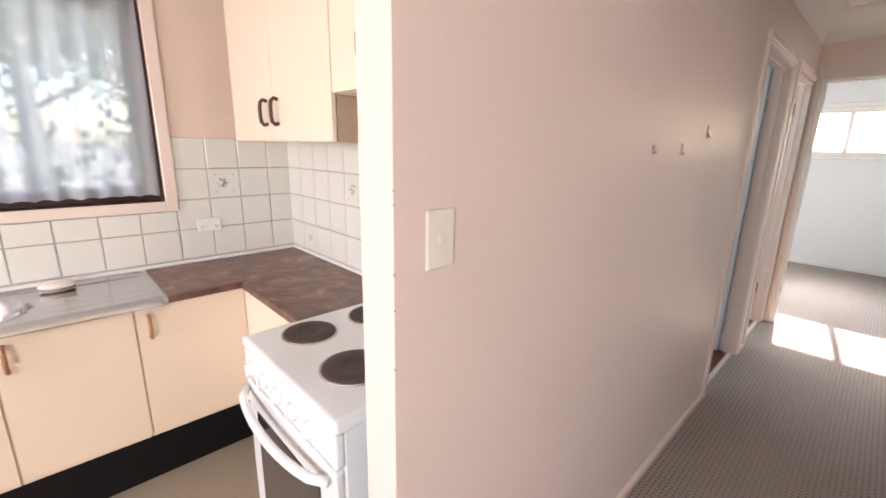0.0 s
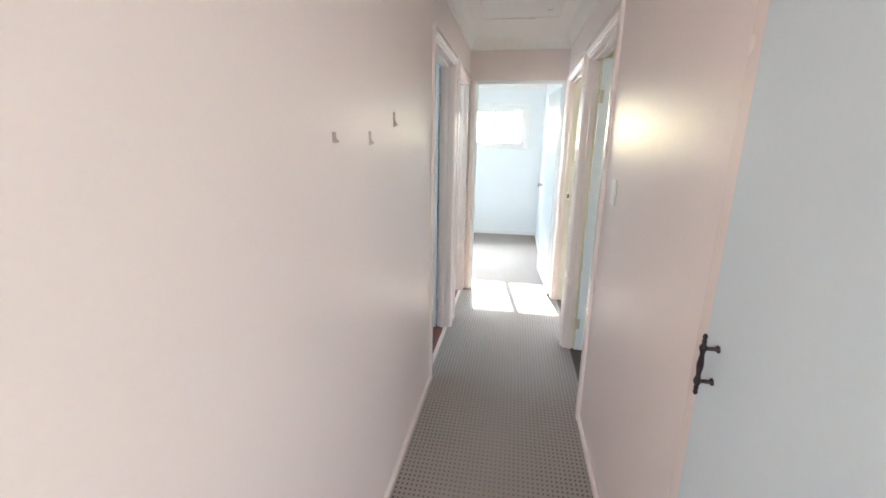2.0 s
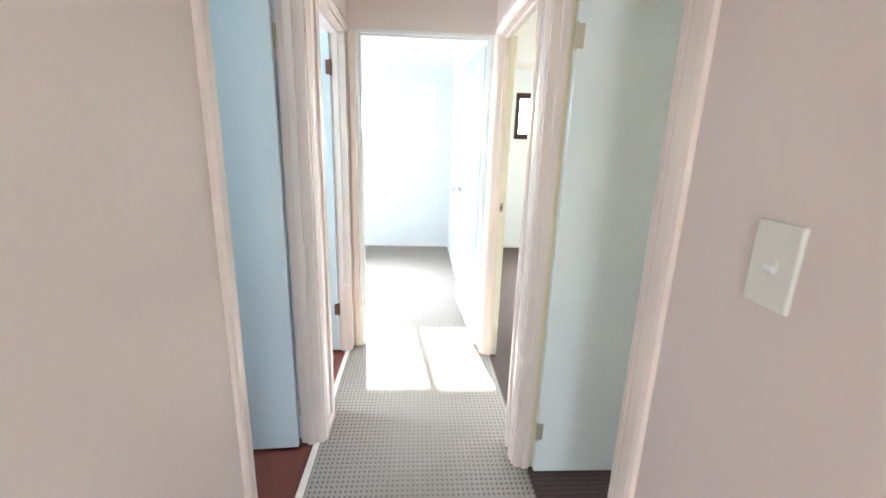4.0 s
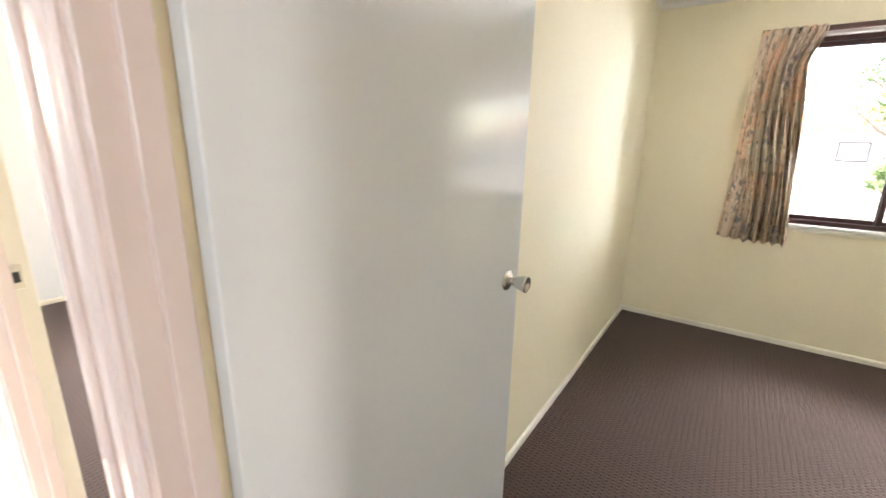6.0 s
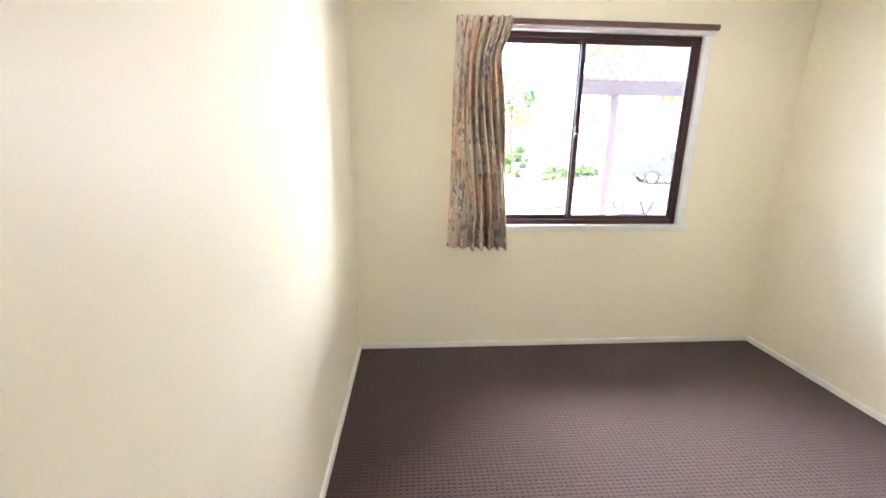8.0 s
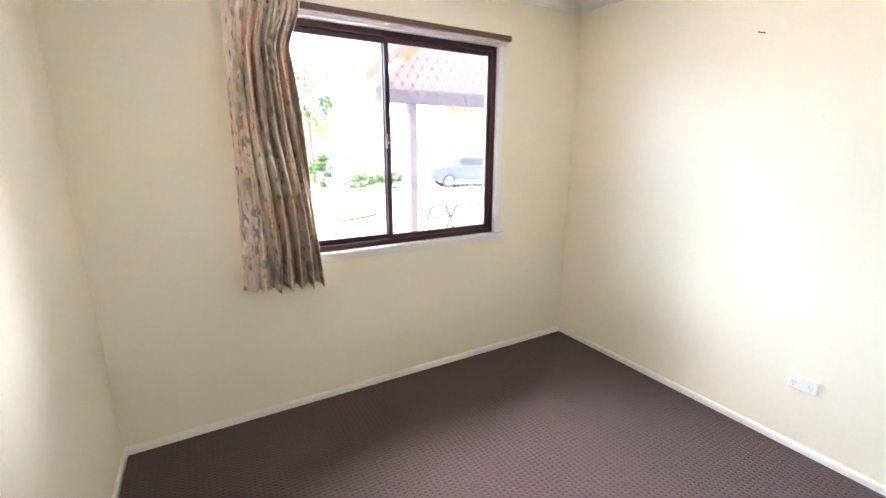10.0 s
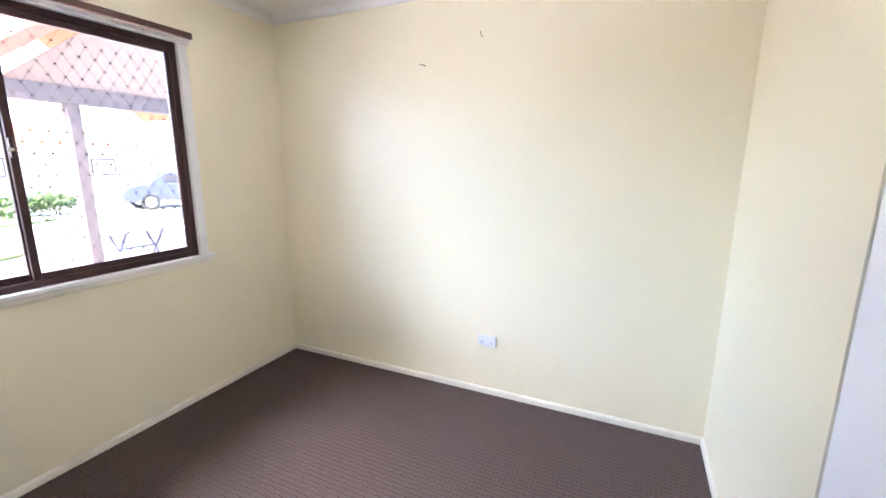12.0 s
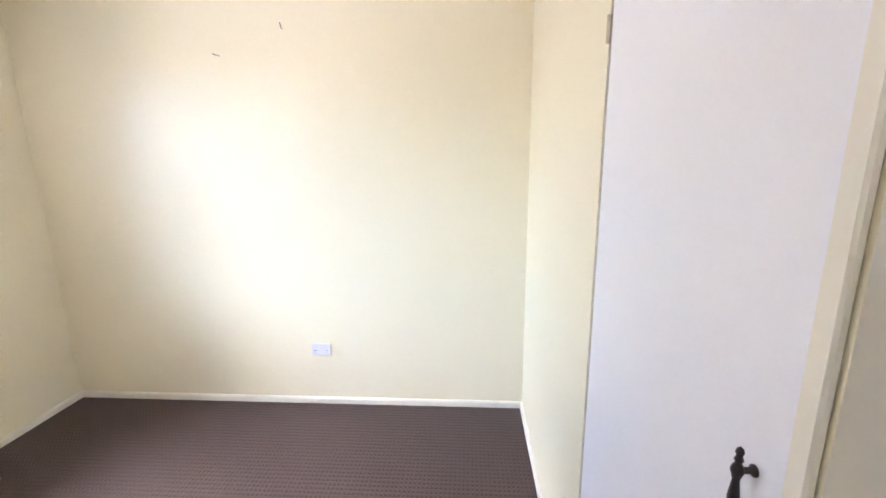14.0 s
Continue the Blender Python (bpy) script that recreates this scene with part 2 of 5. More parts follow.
CARPAINT = mat("dark_blue_car_paint", (0.045, 0.055, 0.10), 0.4, 0.05, 3, 60, 0.0, coat=0.15)
RUBBER = mat("black_rubber", (0.02, 0.02, 0.02), 0.8, 0.1, 20, 90, 0.1)


def curtain_fabric():
    """Tan fabric with streaks, orange patches and grey-blue flowers."""
    m = mat("floral_curtain_fabric", (0.66, 0.53, 0.41), 0.9, 0.12, 9, 400, 0.25, spec=0.15, dist=0.001)
    nt = m.node_tree
    b = nt.nodes["Principled BSDF"]
    uv = nt.nodes.new("ShaderNodeUVMap")

    def layer(prev, scale, stretch, lo, hi, colour, kind="noise", seed=0.0):
        mp = nt.nodes.new("ShaderNodeMapping")
        mp.inputs["Scale"].default_value, mp.inputs["Location"].default_value = stretch, (seed, seed * 0.7, 0)
        nt.links.new(uv.outputs["UV"], mp.inputs["Vector"])
        if kind == "noise":
            n = nt.nodes.new("ShaderNodeTexNoise")
            n.inputs["Detail"].default_value = 3
            out = n.outputs["Fac"]
        else:
            n = nt.nodes.new("ShaderNodeTexVoronoi")
            wob = nt.nodes.new("ShaderNodeTexNoise")
            wob.inputs["Scale"].default_value = 22
            nt.links.new(mp.outputs["Vector"], wob.inputs["Vector"])
            add = nt.nodes.new("ShaderNodeVectorMath")
            add.operation = "MULTIPLY_ADD"
            add.inputs[1].default_value = (0.02, 0.02, 0)
            nt.links.new(wob.outputs["Color"], add.inputs[0])
            nt.links.new(mp.outputs["Vector"], add.inputs[2])
            out = n.outputs["Distance"]
        n.inputs["Scale"].default_value = scale
        nt.links.new(mp.outputs["Vector"] if kind == "noise" else add.outputs[0], n.inputs["Vector"])
        r = nt.nodes.new("ShaderNodeMapRange")
        r.inputs["From Min"].default_value, r.inputs["From Max"].default_value = lo, hi
        nt.links.new(out, r.inputs["Value"])
        if kind == "petal":   # flowers: petals gathered in sprays
            spray, pick, both = nt.nodes.new("ShaderNodeTexNoise"), nt.nodes.new("ShaderNodeMapRange"), nt.nodes.new("ShaderNodeMath")
            spray.inputs["Scale"].default_value, spray.inputs["Detail"].default_value = 4.0, 1
            nt.links.new(mp.outputs["Vector"], spray.inputs["Vector"])
            pick.inputs["From Min"].default_value, pick.inputs["From Max"].default_value = 0.53, 0.57
            nt.links.new(spray.outputs["Fac"], pick.inputs["Value"])
            both.operation = "MULTIPLY"
            nt.links.new(r.outputs["Result"], both.inputs[0])
            nt.links.new(pick.outputs["Result"], both.inputs[1])
            r = both
        mix = nt.nodes.new("ShaderNodeMix")
        mix.data_type = "RGBA"
        nt.links.new(r.outputs[0], mix.inputs[0])
        nt.links.new(prev, mix.inputs[6])
        mix.inputs[7].default_value = (*colour, 1)
        return mix.outputs[2]

    c = b.inputs["Base Color"].links[0].from_socket
    c = layer(c, 6, (2.0, 0.35, 1), 0.48, 0.56, (0.42, 0.32, 0.22), seed=3.1)
    c = layer(c, 11, (2.4, 0.30, 1), 0.54, 0.60, (0.72, 0.60, 0.45), seed=8.3)
    c = layer(c, 2.8, (1, 1.1, 1), 0.52, 0.56, (0.75, 0.52, 0.36), seed=1.7)
    c = layer(c, 4.2, (1, 0.9, 1), 0.55, 0.60, (0.66, 0.56, 0.42), seed=5.5)
    c = layer(c, 30, (1.3, 0.5, 1), 0.60, 0.65, (0.25, 0.19, 0.15), seed=9.4)
    c = layer(c, 17, (1, 0.9, 1), 0.46, 0.38, (0.30, 0.28, 0.27), "petal", seed=2.2)
    c = layer(c, 24, (1, 0.9, 1), 0.40, 0.32, (0.76, 0.67, 0.58), "petal", seed=6.2)
    c = layer(c, 40, (1, 0.9, 1), 0.24, 0.16, (0.34, 0.25, 0.20), "petal", seed=4.9)
    nt.links.new(c, b.inputs["Base Color"])
    return m


def sheer():
    m = bpy.data.materials.new("white_sheer_lace")
    m.use_nodes = True
    nt = m.node_tree
    b = nt.nodes["Principled BSDF"]
    b.inputs["Base Color"].default_value = (0.85, 0.87, 0.9, 1)
    b.inputs["Roughness"].default_value = 0.9
    tr, tl = nt.nodes.new("ShaderNodeBsdfTransparent"), nt.nodes.new("ShaderNodeBsdfTranslucent")
    tl.inputs["Color"].default_value = (0.56, 0.68, 0.86, 1)
    m1, m2 = nt.nodes.new("ShaderNodeMixShader"), nt.nodes.new("ShaderNodeMixShader")
    co, n = nt.nodes.new("ShaderNodeTexCoord"), nt.nodes.new("ShaderNodeTexNoise")
    n.inputs["Scale"].default_value = 260
    nt.links.new(co.outputs["Object"], n.inputs["Vector"])
    r = nt.nodes.new("ShaderNodeMapRange")
    r.inputs["From Min"].default_value, r.inputs["From Max"].default_value = 0.35, 0.65
    r.inputs["To Min"].default_value, r.inputs["To Max"].default_value = 0.07, 0.14
    nt.links.new(n.outputs["Fac"], r.inputs["Value"])
    m1.inputs[0].default_value = 0.6
    nt.links.new(b.outputs[0], m1.inputs[1])
    nt.links.new(tl.outputs[0], m1.inputs[2])
    nt.links.new(r.outputs["Result"], m2.inputs[0])
    nt.links.new(m1.outputs[0], m2.inputs[1])
    nt.links.new(tr.outputs[0], m2.inputs[2])
    nt.links.new(m2.outputs[0], nt.nodes["Material Output"].inputs["Surface"])
    return m


def glass_material(name, tint=(0.97, 0.98, 0.97)):
    m = bpy.data.materials.new(name)
    m.use_nodes = True
    nt = m.node_tree
    tr, gl, fr, mx = (nt.nodes.new(k) for k in ("ShaderNodeBsdfTransparent", "ShaderNodeBsdfGlossy", "ShaderNodeFresnel", "ShaderNodeMixShader"))
    tr.inputs["Color"].default_value = (*tint, 1)
    gl.inputs["Roughness"].default_value = 0.02
    nt.links.new(fr.outputs[0], mx.inputs[0])
    nt.links.new(tr.outputs[0], mx.inputs[1])
    nt.links.new(gl.outputs[0], mx.inputs[2])
    nt.links.new(mx.outputs[0], nt.nodes["Material Output"].inputs["Surface"])
    return m


FABRIC, SHEER, GLASS = curtain_fabric(), sheer(), glass_material("window_glass")
OVENGLASS = mat("dark_oven_glass", (0.03, 0.03, 0.035), 0.06, 0.05, 5, 50, 0.0, coat=0.6)


# ---- building helpers ----
def mesh_of(bm, name):
    me = bpy.data.meshes.new(name)
    bm.to_mesh(me)
    bm.free()
    return me


def part(name, bm, material, parent=None, label="", smooth=False):
    """Link a bmesh as one mesh object, under parent if one is given."""
    me = mesh_of(bm, name)
    for m in material if isinstance(material, (list, tuple)) else [material]:
        me.materials.append(m)
    if smooth:
        for p in me.polygons:
            p.use_smooth = True
    ob = new(name, me)
    if parent:
        ob.parent = parent
    return tagged(ob, label) if label else ob


def thing(name, place, label, category, group="", kind=""):
    ob = new(name)
    ob.location = place
    ob.empty_display_size = 0.05
    return tagged(ob, label, category, group, kind)


def box(lo, hi, bevel=0.0, bm=None, segments=1, m=None):
    bm = bm or bmesh.new()
    made = bmesh.ops.create_cube(bm, size=1.0)["verts"]
    lo, hi = Vector(lo), Vector(hi)
    for v in made:
        v.co = Vector([(l + h) / 2 + c * (h - l) for l, h, c in zip(lo, hi, v.co)])
    if bevel:
        edges = list({e for v in made for e in v.link_edges})
        out = bmesh.ops.bevel(bm, geom=edges, offset=bevel, segments=segments, affect="EDGES", profile=0.5)
        made = list(set(out["verts"]) | {v for v in made if v.is_valid})
    if m:
        bmesh.ops.transform(bm, matrix=m, verts=[v for v in made if v.is_valid])
    return bm


def lathe(profile, steps=24, bm=None, m=None, caps=True):
    """Turn (radius, height) pairs about z."""
    bm = bm or bmesh.new()
    rings = []
    for r, z in profile:
        rings.append([bm.verts.new((r * math.cos(2 * math.pi * i / steps), r * math.sin(2 * math.pi * i / steps), z)) for i in range(steps)])
    for a, b in zip(rings, rings[1:]):
        for i in range(steps):
            bm.faces.new((a[i], a[(i + 1) % steps], b[(i + 1) % steps], b[i]))
    if caps:
        bm.faces.new(rings[0][::-1])
        bm.faces.new(rings[-1])
    if m:
        bmesh.ops.transform(bm, matrix=m, verts=[v for ring in rings for v in ring])
    return bm


def tube(points, r, steps=8, bm=None):
    """A round rod along points."""
    bm = bm or bmesh.new()
    pts = [Vector(p) for p in points]
    rings = []
    for i, p in enumerate(pts):
        d = (pts[min(i + 1, len(pts) - 1)] - pts[max(i - 1, 0)]).normalized()
        a = d.orthogonal().normalized() if not rings else (rings[-1][1] - d * rings[-1][1].dot(d)).normalized()
        b = d.cross(a)
        rings.append(([bm.verts.new(p + (a * math.cos(t) + b * math.sin(t)) * r) for t in [2 * math.pi * k / steps for k in range(steps)]], a))
    for (u, _), (v, _) in zip(rings, rings[1:]):
        for k in range(steps):
            bm.faces.new((u[k], u[(k + 1) % steps], v[(k + 1) % steps], v[k]))
    bm.faces.new(rings[0][0][::-1])
    bm.faces.new(rings[-1][0])
    return bm


CEILING = 2.42


def wall(name, axis, p0, p1, a0, a1, front, back, edge, openings=(), z0=0.0, z1=CEILING, label=""):
    """A wall across axis ("x" or "y") from p0 to p1, running from a0 to a1, with openings (a, b, low, high) through it.
    back: the paint at p0, front: at p1."""
    bm = bmesh.new()
    al = sorted({a0, a1, *[o[0] for o in openings], *[o[1] for o in openings]})
    zl = sorted({z0, z1, *[o[2] for o in openings], *[o[3] for o in openings]})
    solid = {}
    for i in range(len(al) - 1):
        for k in range(len(zl) - 1):
            a, z = (al[i] + al[i + 1]) / 2, (zl[k] + zl[k + 1]) / 2
            solid[i, k] = not any(o[0] < a < o[1] and o[2] < z < o[3] for o in openings)

    def at(p, a, z):
        return bm.verts.new((p, a, z) if axis == "x" else (a, p, z))

    def face(corners, slot):
        bm.faces.new([at(*c) for c in corners]).material_index = slot

    for (i, k), s in solid.items():
        if not s:
            continue
        a, b, lo, hi = al[i], al[i + 1], zl[k], zl[k + 1]
        face([(p0, a, lo), (p0, a, hi), (p0, b, hi), (p0, b, lo)], 1)
        face([(p1, a, lo), (p1, b, lo), (p1, b, hi), (p1, a, hi)], 0)
        for j, l, corners in ((i - 1, k, [(p0, a, lo), (p1, a, lo), (p1, a, hi), (p0, a, hi)]), (i + 1, k, [(p0, b, lo), (p0, b, hi), (p1, b, hi), (p1, b, lo)]),
                              (i, k - 1, [(p0, a, lo), (p0, b, lo), (p1, b, lo), (p1, a, lo)]), (i, k + 1, [(p0, a, hi), (p1, a, hi), (p1, b, hi), (p0, b, hi)])):
            if not solid.get((j, l), False):
                face(corners, 2)
    bmesh.ops.remove_doubles(bm, verts=bm.verts, dist=1e-5)
    bmesh.ops.recalc_face_normals(bm, faces=bm.faces)
    ob = part(name, bm, [front, back, edge])
    return tagged(ob, label, "wall", kind="structure")


# ---- floors, ceiling, walls ----
def slab(name, x0, x1, y0, y1, z0, z1, material, label, category="floor"):
    return tagged(part(name, box((x0, y0, z0), (x1, y1, z1)), material), label, category, kind="structure")


EAST, SOUTH, NORTH, BLOCK, END, FAR = 4.468, 0.475, 3.38, 1.674, 4.42, 7.345
KW, KN = -1.908, 0.886

slab("floor_hall", -0.02, 0.955, 0.25, 4.465, -0.06, 0.0, HALLCARPET, "grey-brown loop pile carpet of the hall")
slab("floor_living", -0.02, EAST, -3.2, 0.25, -0.06, 0.0, HALLCARPET, "grey-brown loop pile carpet of the living area")
slab("floor_kitchen", KW, -0.02, -3.2, KN, -0.06, -0.001, VINYL, "beige vinyl floor of the kitchen")
slab("floor_bedroom", 0.955, EAST, SOUTH, 3.425, -0.06, 0.0, CARPET, "brown loop pile carpet of the bedroom")
slab("floor_second_bedroom", 0.955, EAST, 3.425, FAR, -0.06, 0.0, CARPET, "brown loop pile carpet of the second bedroom")
slab("floor_far_room", -2.7, 0.955, 4.465, FAR, -0.06, 0.0, HALLCARPET, "grey-brown loop pile carpet of the end room")
slab("floor_wet_rooms", KW, -0.02, KN + 0.09, 4.42, -0.06, -0.002, REDTILE, "dark red tiled floor of the wet rooms")
slab("ceiling", -2.9, 4.7, -3.4, 7.55, CEILING, CEILING + 0.1, CEIL, "white painted plaster ceiling", "ceiling")

# hall doors: (opening a, b) along y
L1, L2, R1, R2 = (2.640, 3.438), (3.655, 4.365), (2.432, 3.262), (3.425, 4.30)
HEAD = 2.05
wall("wall_partition", "x", -0.10, 0.0, 0.225, END, PINK, BLUEWALL, PINK, [(*L1, 0, HEAD), (*L2, 0, HEAD)], label="pink gloss painted hall wall beside the kitchen")
wall("wall_hall_east", "x", 0.90, 1.0, 0.36, END, YELLOW, PINK, CREAMTRIM, [(0.43, 1.13, 0, HEAD), (*R1, 0, HEAD), (*R2, 0, HEAD)], label="pink gloss painted hall wall with doorways")
wall("wall_hall_end", "y", END, 4.51, -2.7, 1.0, WHITE, PINK, TRIM, [(0.052, 0.886, 0, HEAD + 0.018)], label="pink painted wall at the end of the hall")
wall("wall_bedroom_north", "y", NORTH, 3.47, 1.0, EAST, YELLOW, YELLOW, CREAMTRIM, label="pale yellow bedroom wall beside the open door")
wall("wall_bedroom_south", "y", 0.385, SOUTH, 1.0, EAST, YELLOW, PINK, CREAMTRIM, label="pale yellow bedroom wall with a power point")
wall("wall_bedroom_east", "x", EAST, 4.60, -3.2, FAR, BRICK, YELLOW, WHITETRIM, [(1.182, 2.67, 0.895, 2.087), (4.75, 6.05, 0.95, 2.05)], label="pale yellow bedroom wall with the window")
wall("wall_wardrobe", "x", 1.60, BLOCK, SOUTH, 2.408, YELLOW, CREAMTRIM, CREAMTRIM, [(1.700, 2.377, 0, 2.06)], label="pale yellow wall around the built-in wardrobe")
wall("wall_wardrobe_end", "y", 2.372, 2.408, 1.0, 1.60, YELLOW, CREAMTRIM, CREAMTRIM, label="pale yellow end wall of the wardrobe")
wall("wall_cupboard_back", "y", 1.20, 1.26, 1.0, 1.60, CREAMTRIM, CREAMTRIM, CREAMTRIM, label="plain wall between hall cupboard and wardrobe")
wall("wall_room_divide", "x", 0.876, 0.966, 4.51, FAR, YELLOW, WHITE, TRIM, label="white painted wall between the end rooms")
wall("wall_north", "y", FAR, 7.50, -2.85, 4.60, BRICK, WHITE, WHITETRIM, [(-0.90, 0.60, 1.455, 2.08), (1.70, 2.95, 1.49, 2.075)], label="white painted outer wall with high windows")
wall("wall_far_west", "x", -2.85, -2.7, 4.42, FAR, WHITE, BRICK, WHITETRIM, [(5.2, 6.6, 0.95, 2.05)], label="white painted wall of the end room")
wall("wall_kitchen_west", "x", -2.05, KW, -3.2, END, LITPINK, BRICK, WHITETRIM, [(-1.20, 0.238, 1.20, 2.13), (1.95, 3.05, 1.25, 2.20), (3.60, 4.35, 1.25, 2.20)], label="pink kitchen wall with a window over tiles")
wall("wall_kitchen_north", "y", KN, KN + 0.09, KW, -0.10, BLUEWALL, LITPINK, TRIM, label="pink kitchen wall behind the stove and cupboards")
wall("wall_wet_divide", "y", 3.46, 3.54, KW, -0.10, BLUEWALL, BLUEWALL, TRIM, label="pale blue wall between the wet rooms")
wall("wall_living_south", "y", -3.35, -3.2, -2.05, 4.60, PINK, BRICK, WHITETRIM, [(1.4, 3.3, 0.95, 2.05), (-1.3, -0.3, 1.0, 2.0)], label="pink wall of the living area with two windows")


def cornice(name, pts, drop, out, material=CEIL):
    """A coved cornice: quarter-hollow section swept along wall runs ((x, y, nx, ny) pairs, mitred by overlap)."""
    bm = bmesh.new()
    for (xa, ya), (xb, yb), (nx, ny) in pts:
        prof = []
        for k in range(7):
            t = math.pi / 2 * k / 6
            prof.append((out * (1 - math.cos(t)), drop * (1 - math.sin(t))))
        prof = [(0.0, drop)] + [(0.004, drop)] + [(max(0.004, o), d) for o, d in prof] + [(out, 0.0)]
        rows = []
        for x, y in ((xa, ya), (xb, yb)):
            rows.append([bm.verts.new((x + nx * o, y + ny * o, CEILING - d - 0.0005)) for o, d in prof])
        for i in range(len(prof) - 1):
            bm.faces.new((rows[0][i], rows[0][i + 1], rows[1][i + 1], rows[1][i]))
    bmesh.ops.recalc_face_normals(bm, faces=bm.faces)
    return tagged(part(name, bm, material, smooth=True), "white coved plaster cornice", "cornice", kind="structure")


cornice("cornice_hall", [((0, 0.25), (0, END), (1, 0)), ((0.9, 0.36), (0.9, END), (-1, 0)), ((0, END), (0.9, END), (0, -1))], 0.088, 0.075)
cornice("cornice_bedroom", [((EAST, SOUTH), (EAST, NORTH), (-1, 0)), ((BLOCK, SOUTH), (EAST, SOUTH), (0, 1)), ((1.0, NORTH), (EAST, NORTH), (0, -1)), ((BLOCK, SOUTH), (BLOCK, 2.408), (1, 0))], 0.055, 0.07)
cornice("cornice_far_room", [((-2.7, FAR), (0.876, FAR), (0, -1)), ((0.876, 4.51), (0.876, FAR), (-1, 0))], 0.07, 0.07)
cornice("cornice_second_bedroom", [((0.966, FAR), (EAST, FAR), (0, -1))], 0.07, 0.07)


def skirting(name, runs, material, h=0.040, d=0.014, label=""):
    bm = bmesh.new()
    for (xa, ya), (xb, yb), (nx, ny) in runs:
        prof = [(0.0005, 0.001), (d, 0.001), (d, h * 0.72), (d * 0.7, h * 0.93), (d * 0.35, h), (0.0005, h)]
        ra = [bm.verts.new((xa + nx * o, ya + ny * o, z)) for o, z in prof]
        rb = [bm.verts.new((xb + nx * o, yb + ny * o, z)) for o, z in prof]
        for i in range(len(prof) - 1):
            bm.faces.new((ra[i], ra[i + 1], rb[i + 1], rb[i]))
        bm.faces.new(ra)
        bm.faces.new(rb[::-1])
    bmesh.ops.recalc_face_normals(bm, faces=bm.faces)
    return tagged(part(name, bm, material), label, "baseboard", kind="structure")


skirting("baseboard_hall_west", [((0, 0.225), (0, L1[0] - 0.055), (1, 0)), ((0, L1[1] + 0.055), (0, L2[0] - 0.055), (1, 0))], TRIM, label="low pinkish-white skirting along the hall wall")
skirting("baseboard_hall_east", [((0.9, 1.18), (0.9, R1[0] - 0.078), (-1, 0)), ((0.9, R2[1] + 0.055), (0.9, END), (-1, 0))], TRIM, label="low pinkish-white skirting along the hall wall")
skirting("baseboard_bedroom", [((EAST, SOUTH), (EAST, NORTH), (-1, 0)), ((BLOCK, SOUTH), (EAST, SOUTH), (0, 1)), ((1.06, NORTH), (EAST, NORTH), (0, -1)), ((BLOCK, SOUTH), (BLOCK, 1.69), (1, 0))], CREAMTRIM, label="low cream skirting around the bedroom carpet")
skirting("baseboard_far_room", [((-2.7, FAR), (0.876, FAR), (0, -1)), ((0.876, 5.35), (0.876, FAR), (-1, 0))], WHITETRIM, h=0.05, label="low white skirting of the end room")
skirting("baseboard_second_bedroom", [((0.966, FAR), (EAST, FAR), (0, -1))], CREAMTRIM, label="low cream skirting of the second bedroom")

# chipped paint on the arris of the partition
CHIP = mat("chipped_edge", (0.50, 0.38, 0.31), 0.8, 0.3, 60, 200, 0.0)
rchip = random.Random(9)
for i in range(5):
    z, h = rchip.uniform(0.75, 1.5), rchip.uniform(0.003, 0.010)
    part("paint_chip", box((-0.002, 0.2238, z), (0.0012, 0.2262 + rchip.uniform(0, 0.002), z + h), 0.0005), CHIP, bpy.data.objects["wall_partition"])

# threshold strips between carpet and tiles
for n, (a, b) in (("trim_threshold_toilet", L1), ("trim_threshold_bathroom", L2)):
    tagged(part(n, box((-0.045, a, -0.001), (-0.015, b, 0.006), 0.002), TRIM), "narrow pale threshold strip at the tiles", "threshold", kind="structure")


# ---- doors ----
def casing(parent, axis, p, side, a, b, head, w, d, material):
    """Moulded casing round an opening on the face at p; side: the way it stands out. One part per board."""
    prof = [(0, 0), (0, d * 0.55), (w * 0.12, d * 0.8), (w * 0.3, d * 0.72), (w * 0.42, d), (w * 0.85, d), (w, d * 0.7), (w, 0)]

    def at(u, o, z):
        return (p + side * o, u, z) if axis == "x" else (u, p + side * o, z)

    def board(ends):
        bm = bmesh.new()
        rows = [[bm.verts.new(at(*f(q, o))) for q, o in prof] for f in ends]
        n = len(prof)
        for i in range(n):
            bm.faces.new((rows[0][i], rows[0][(i + 1) % n], rows[1][(i + 1) % n], rows[1][i]))
        bm.faces.new(rows[0][::-1])
        bm.faces.new(rows[1])
        bmesh.ops.recalc_face_normals(bm, faces=bm.faces)
        part("casing", bm, material, parent)

    if a is not None:
        board([lambda q, o: (a - q, o, 0.001), lambda q, o: (a - q, o, head + q)])
    if b is not None:
        board([lambda q, o: (b + q, o, 0.001), lambda q, o: (b + q, o, head + q)])
    la = a if a is not None else b - 0.8
    lb = b if b is not None else a + 0.8
    board([lambda q, o: (la - q, o, head + q), lambda q, o: (lb + q, o, head + q)])


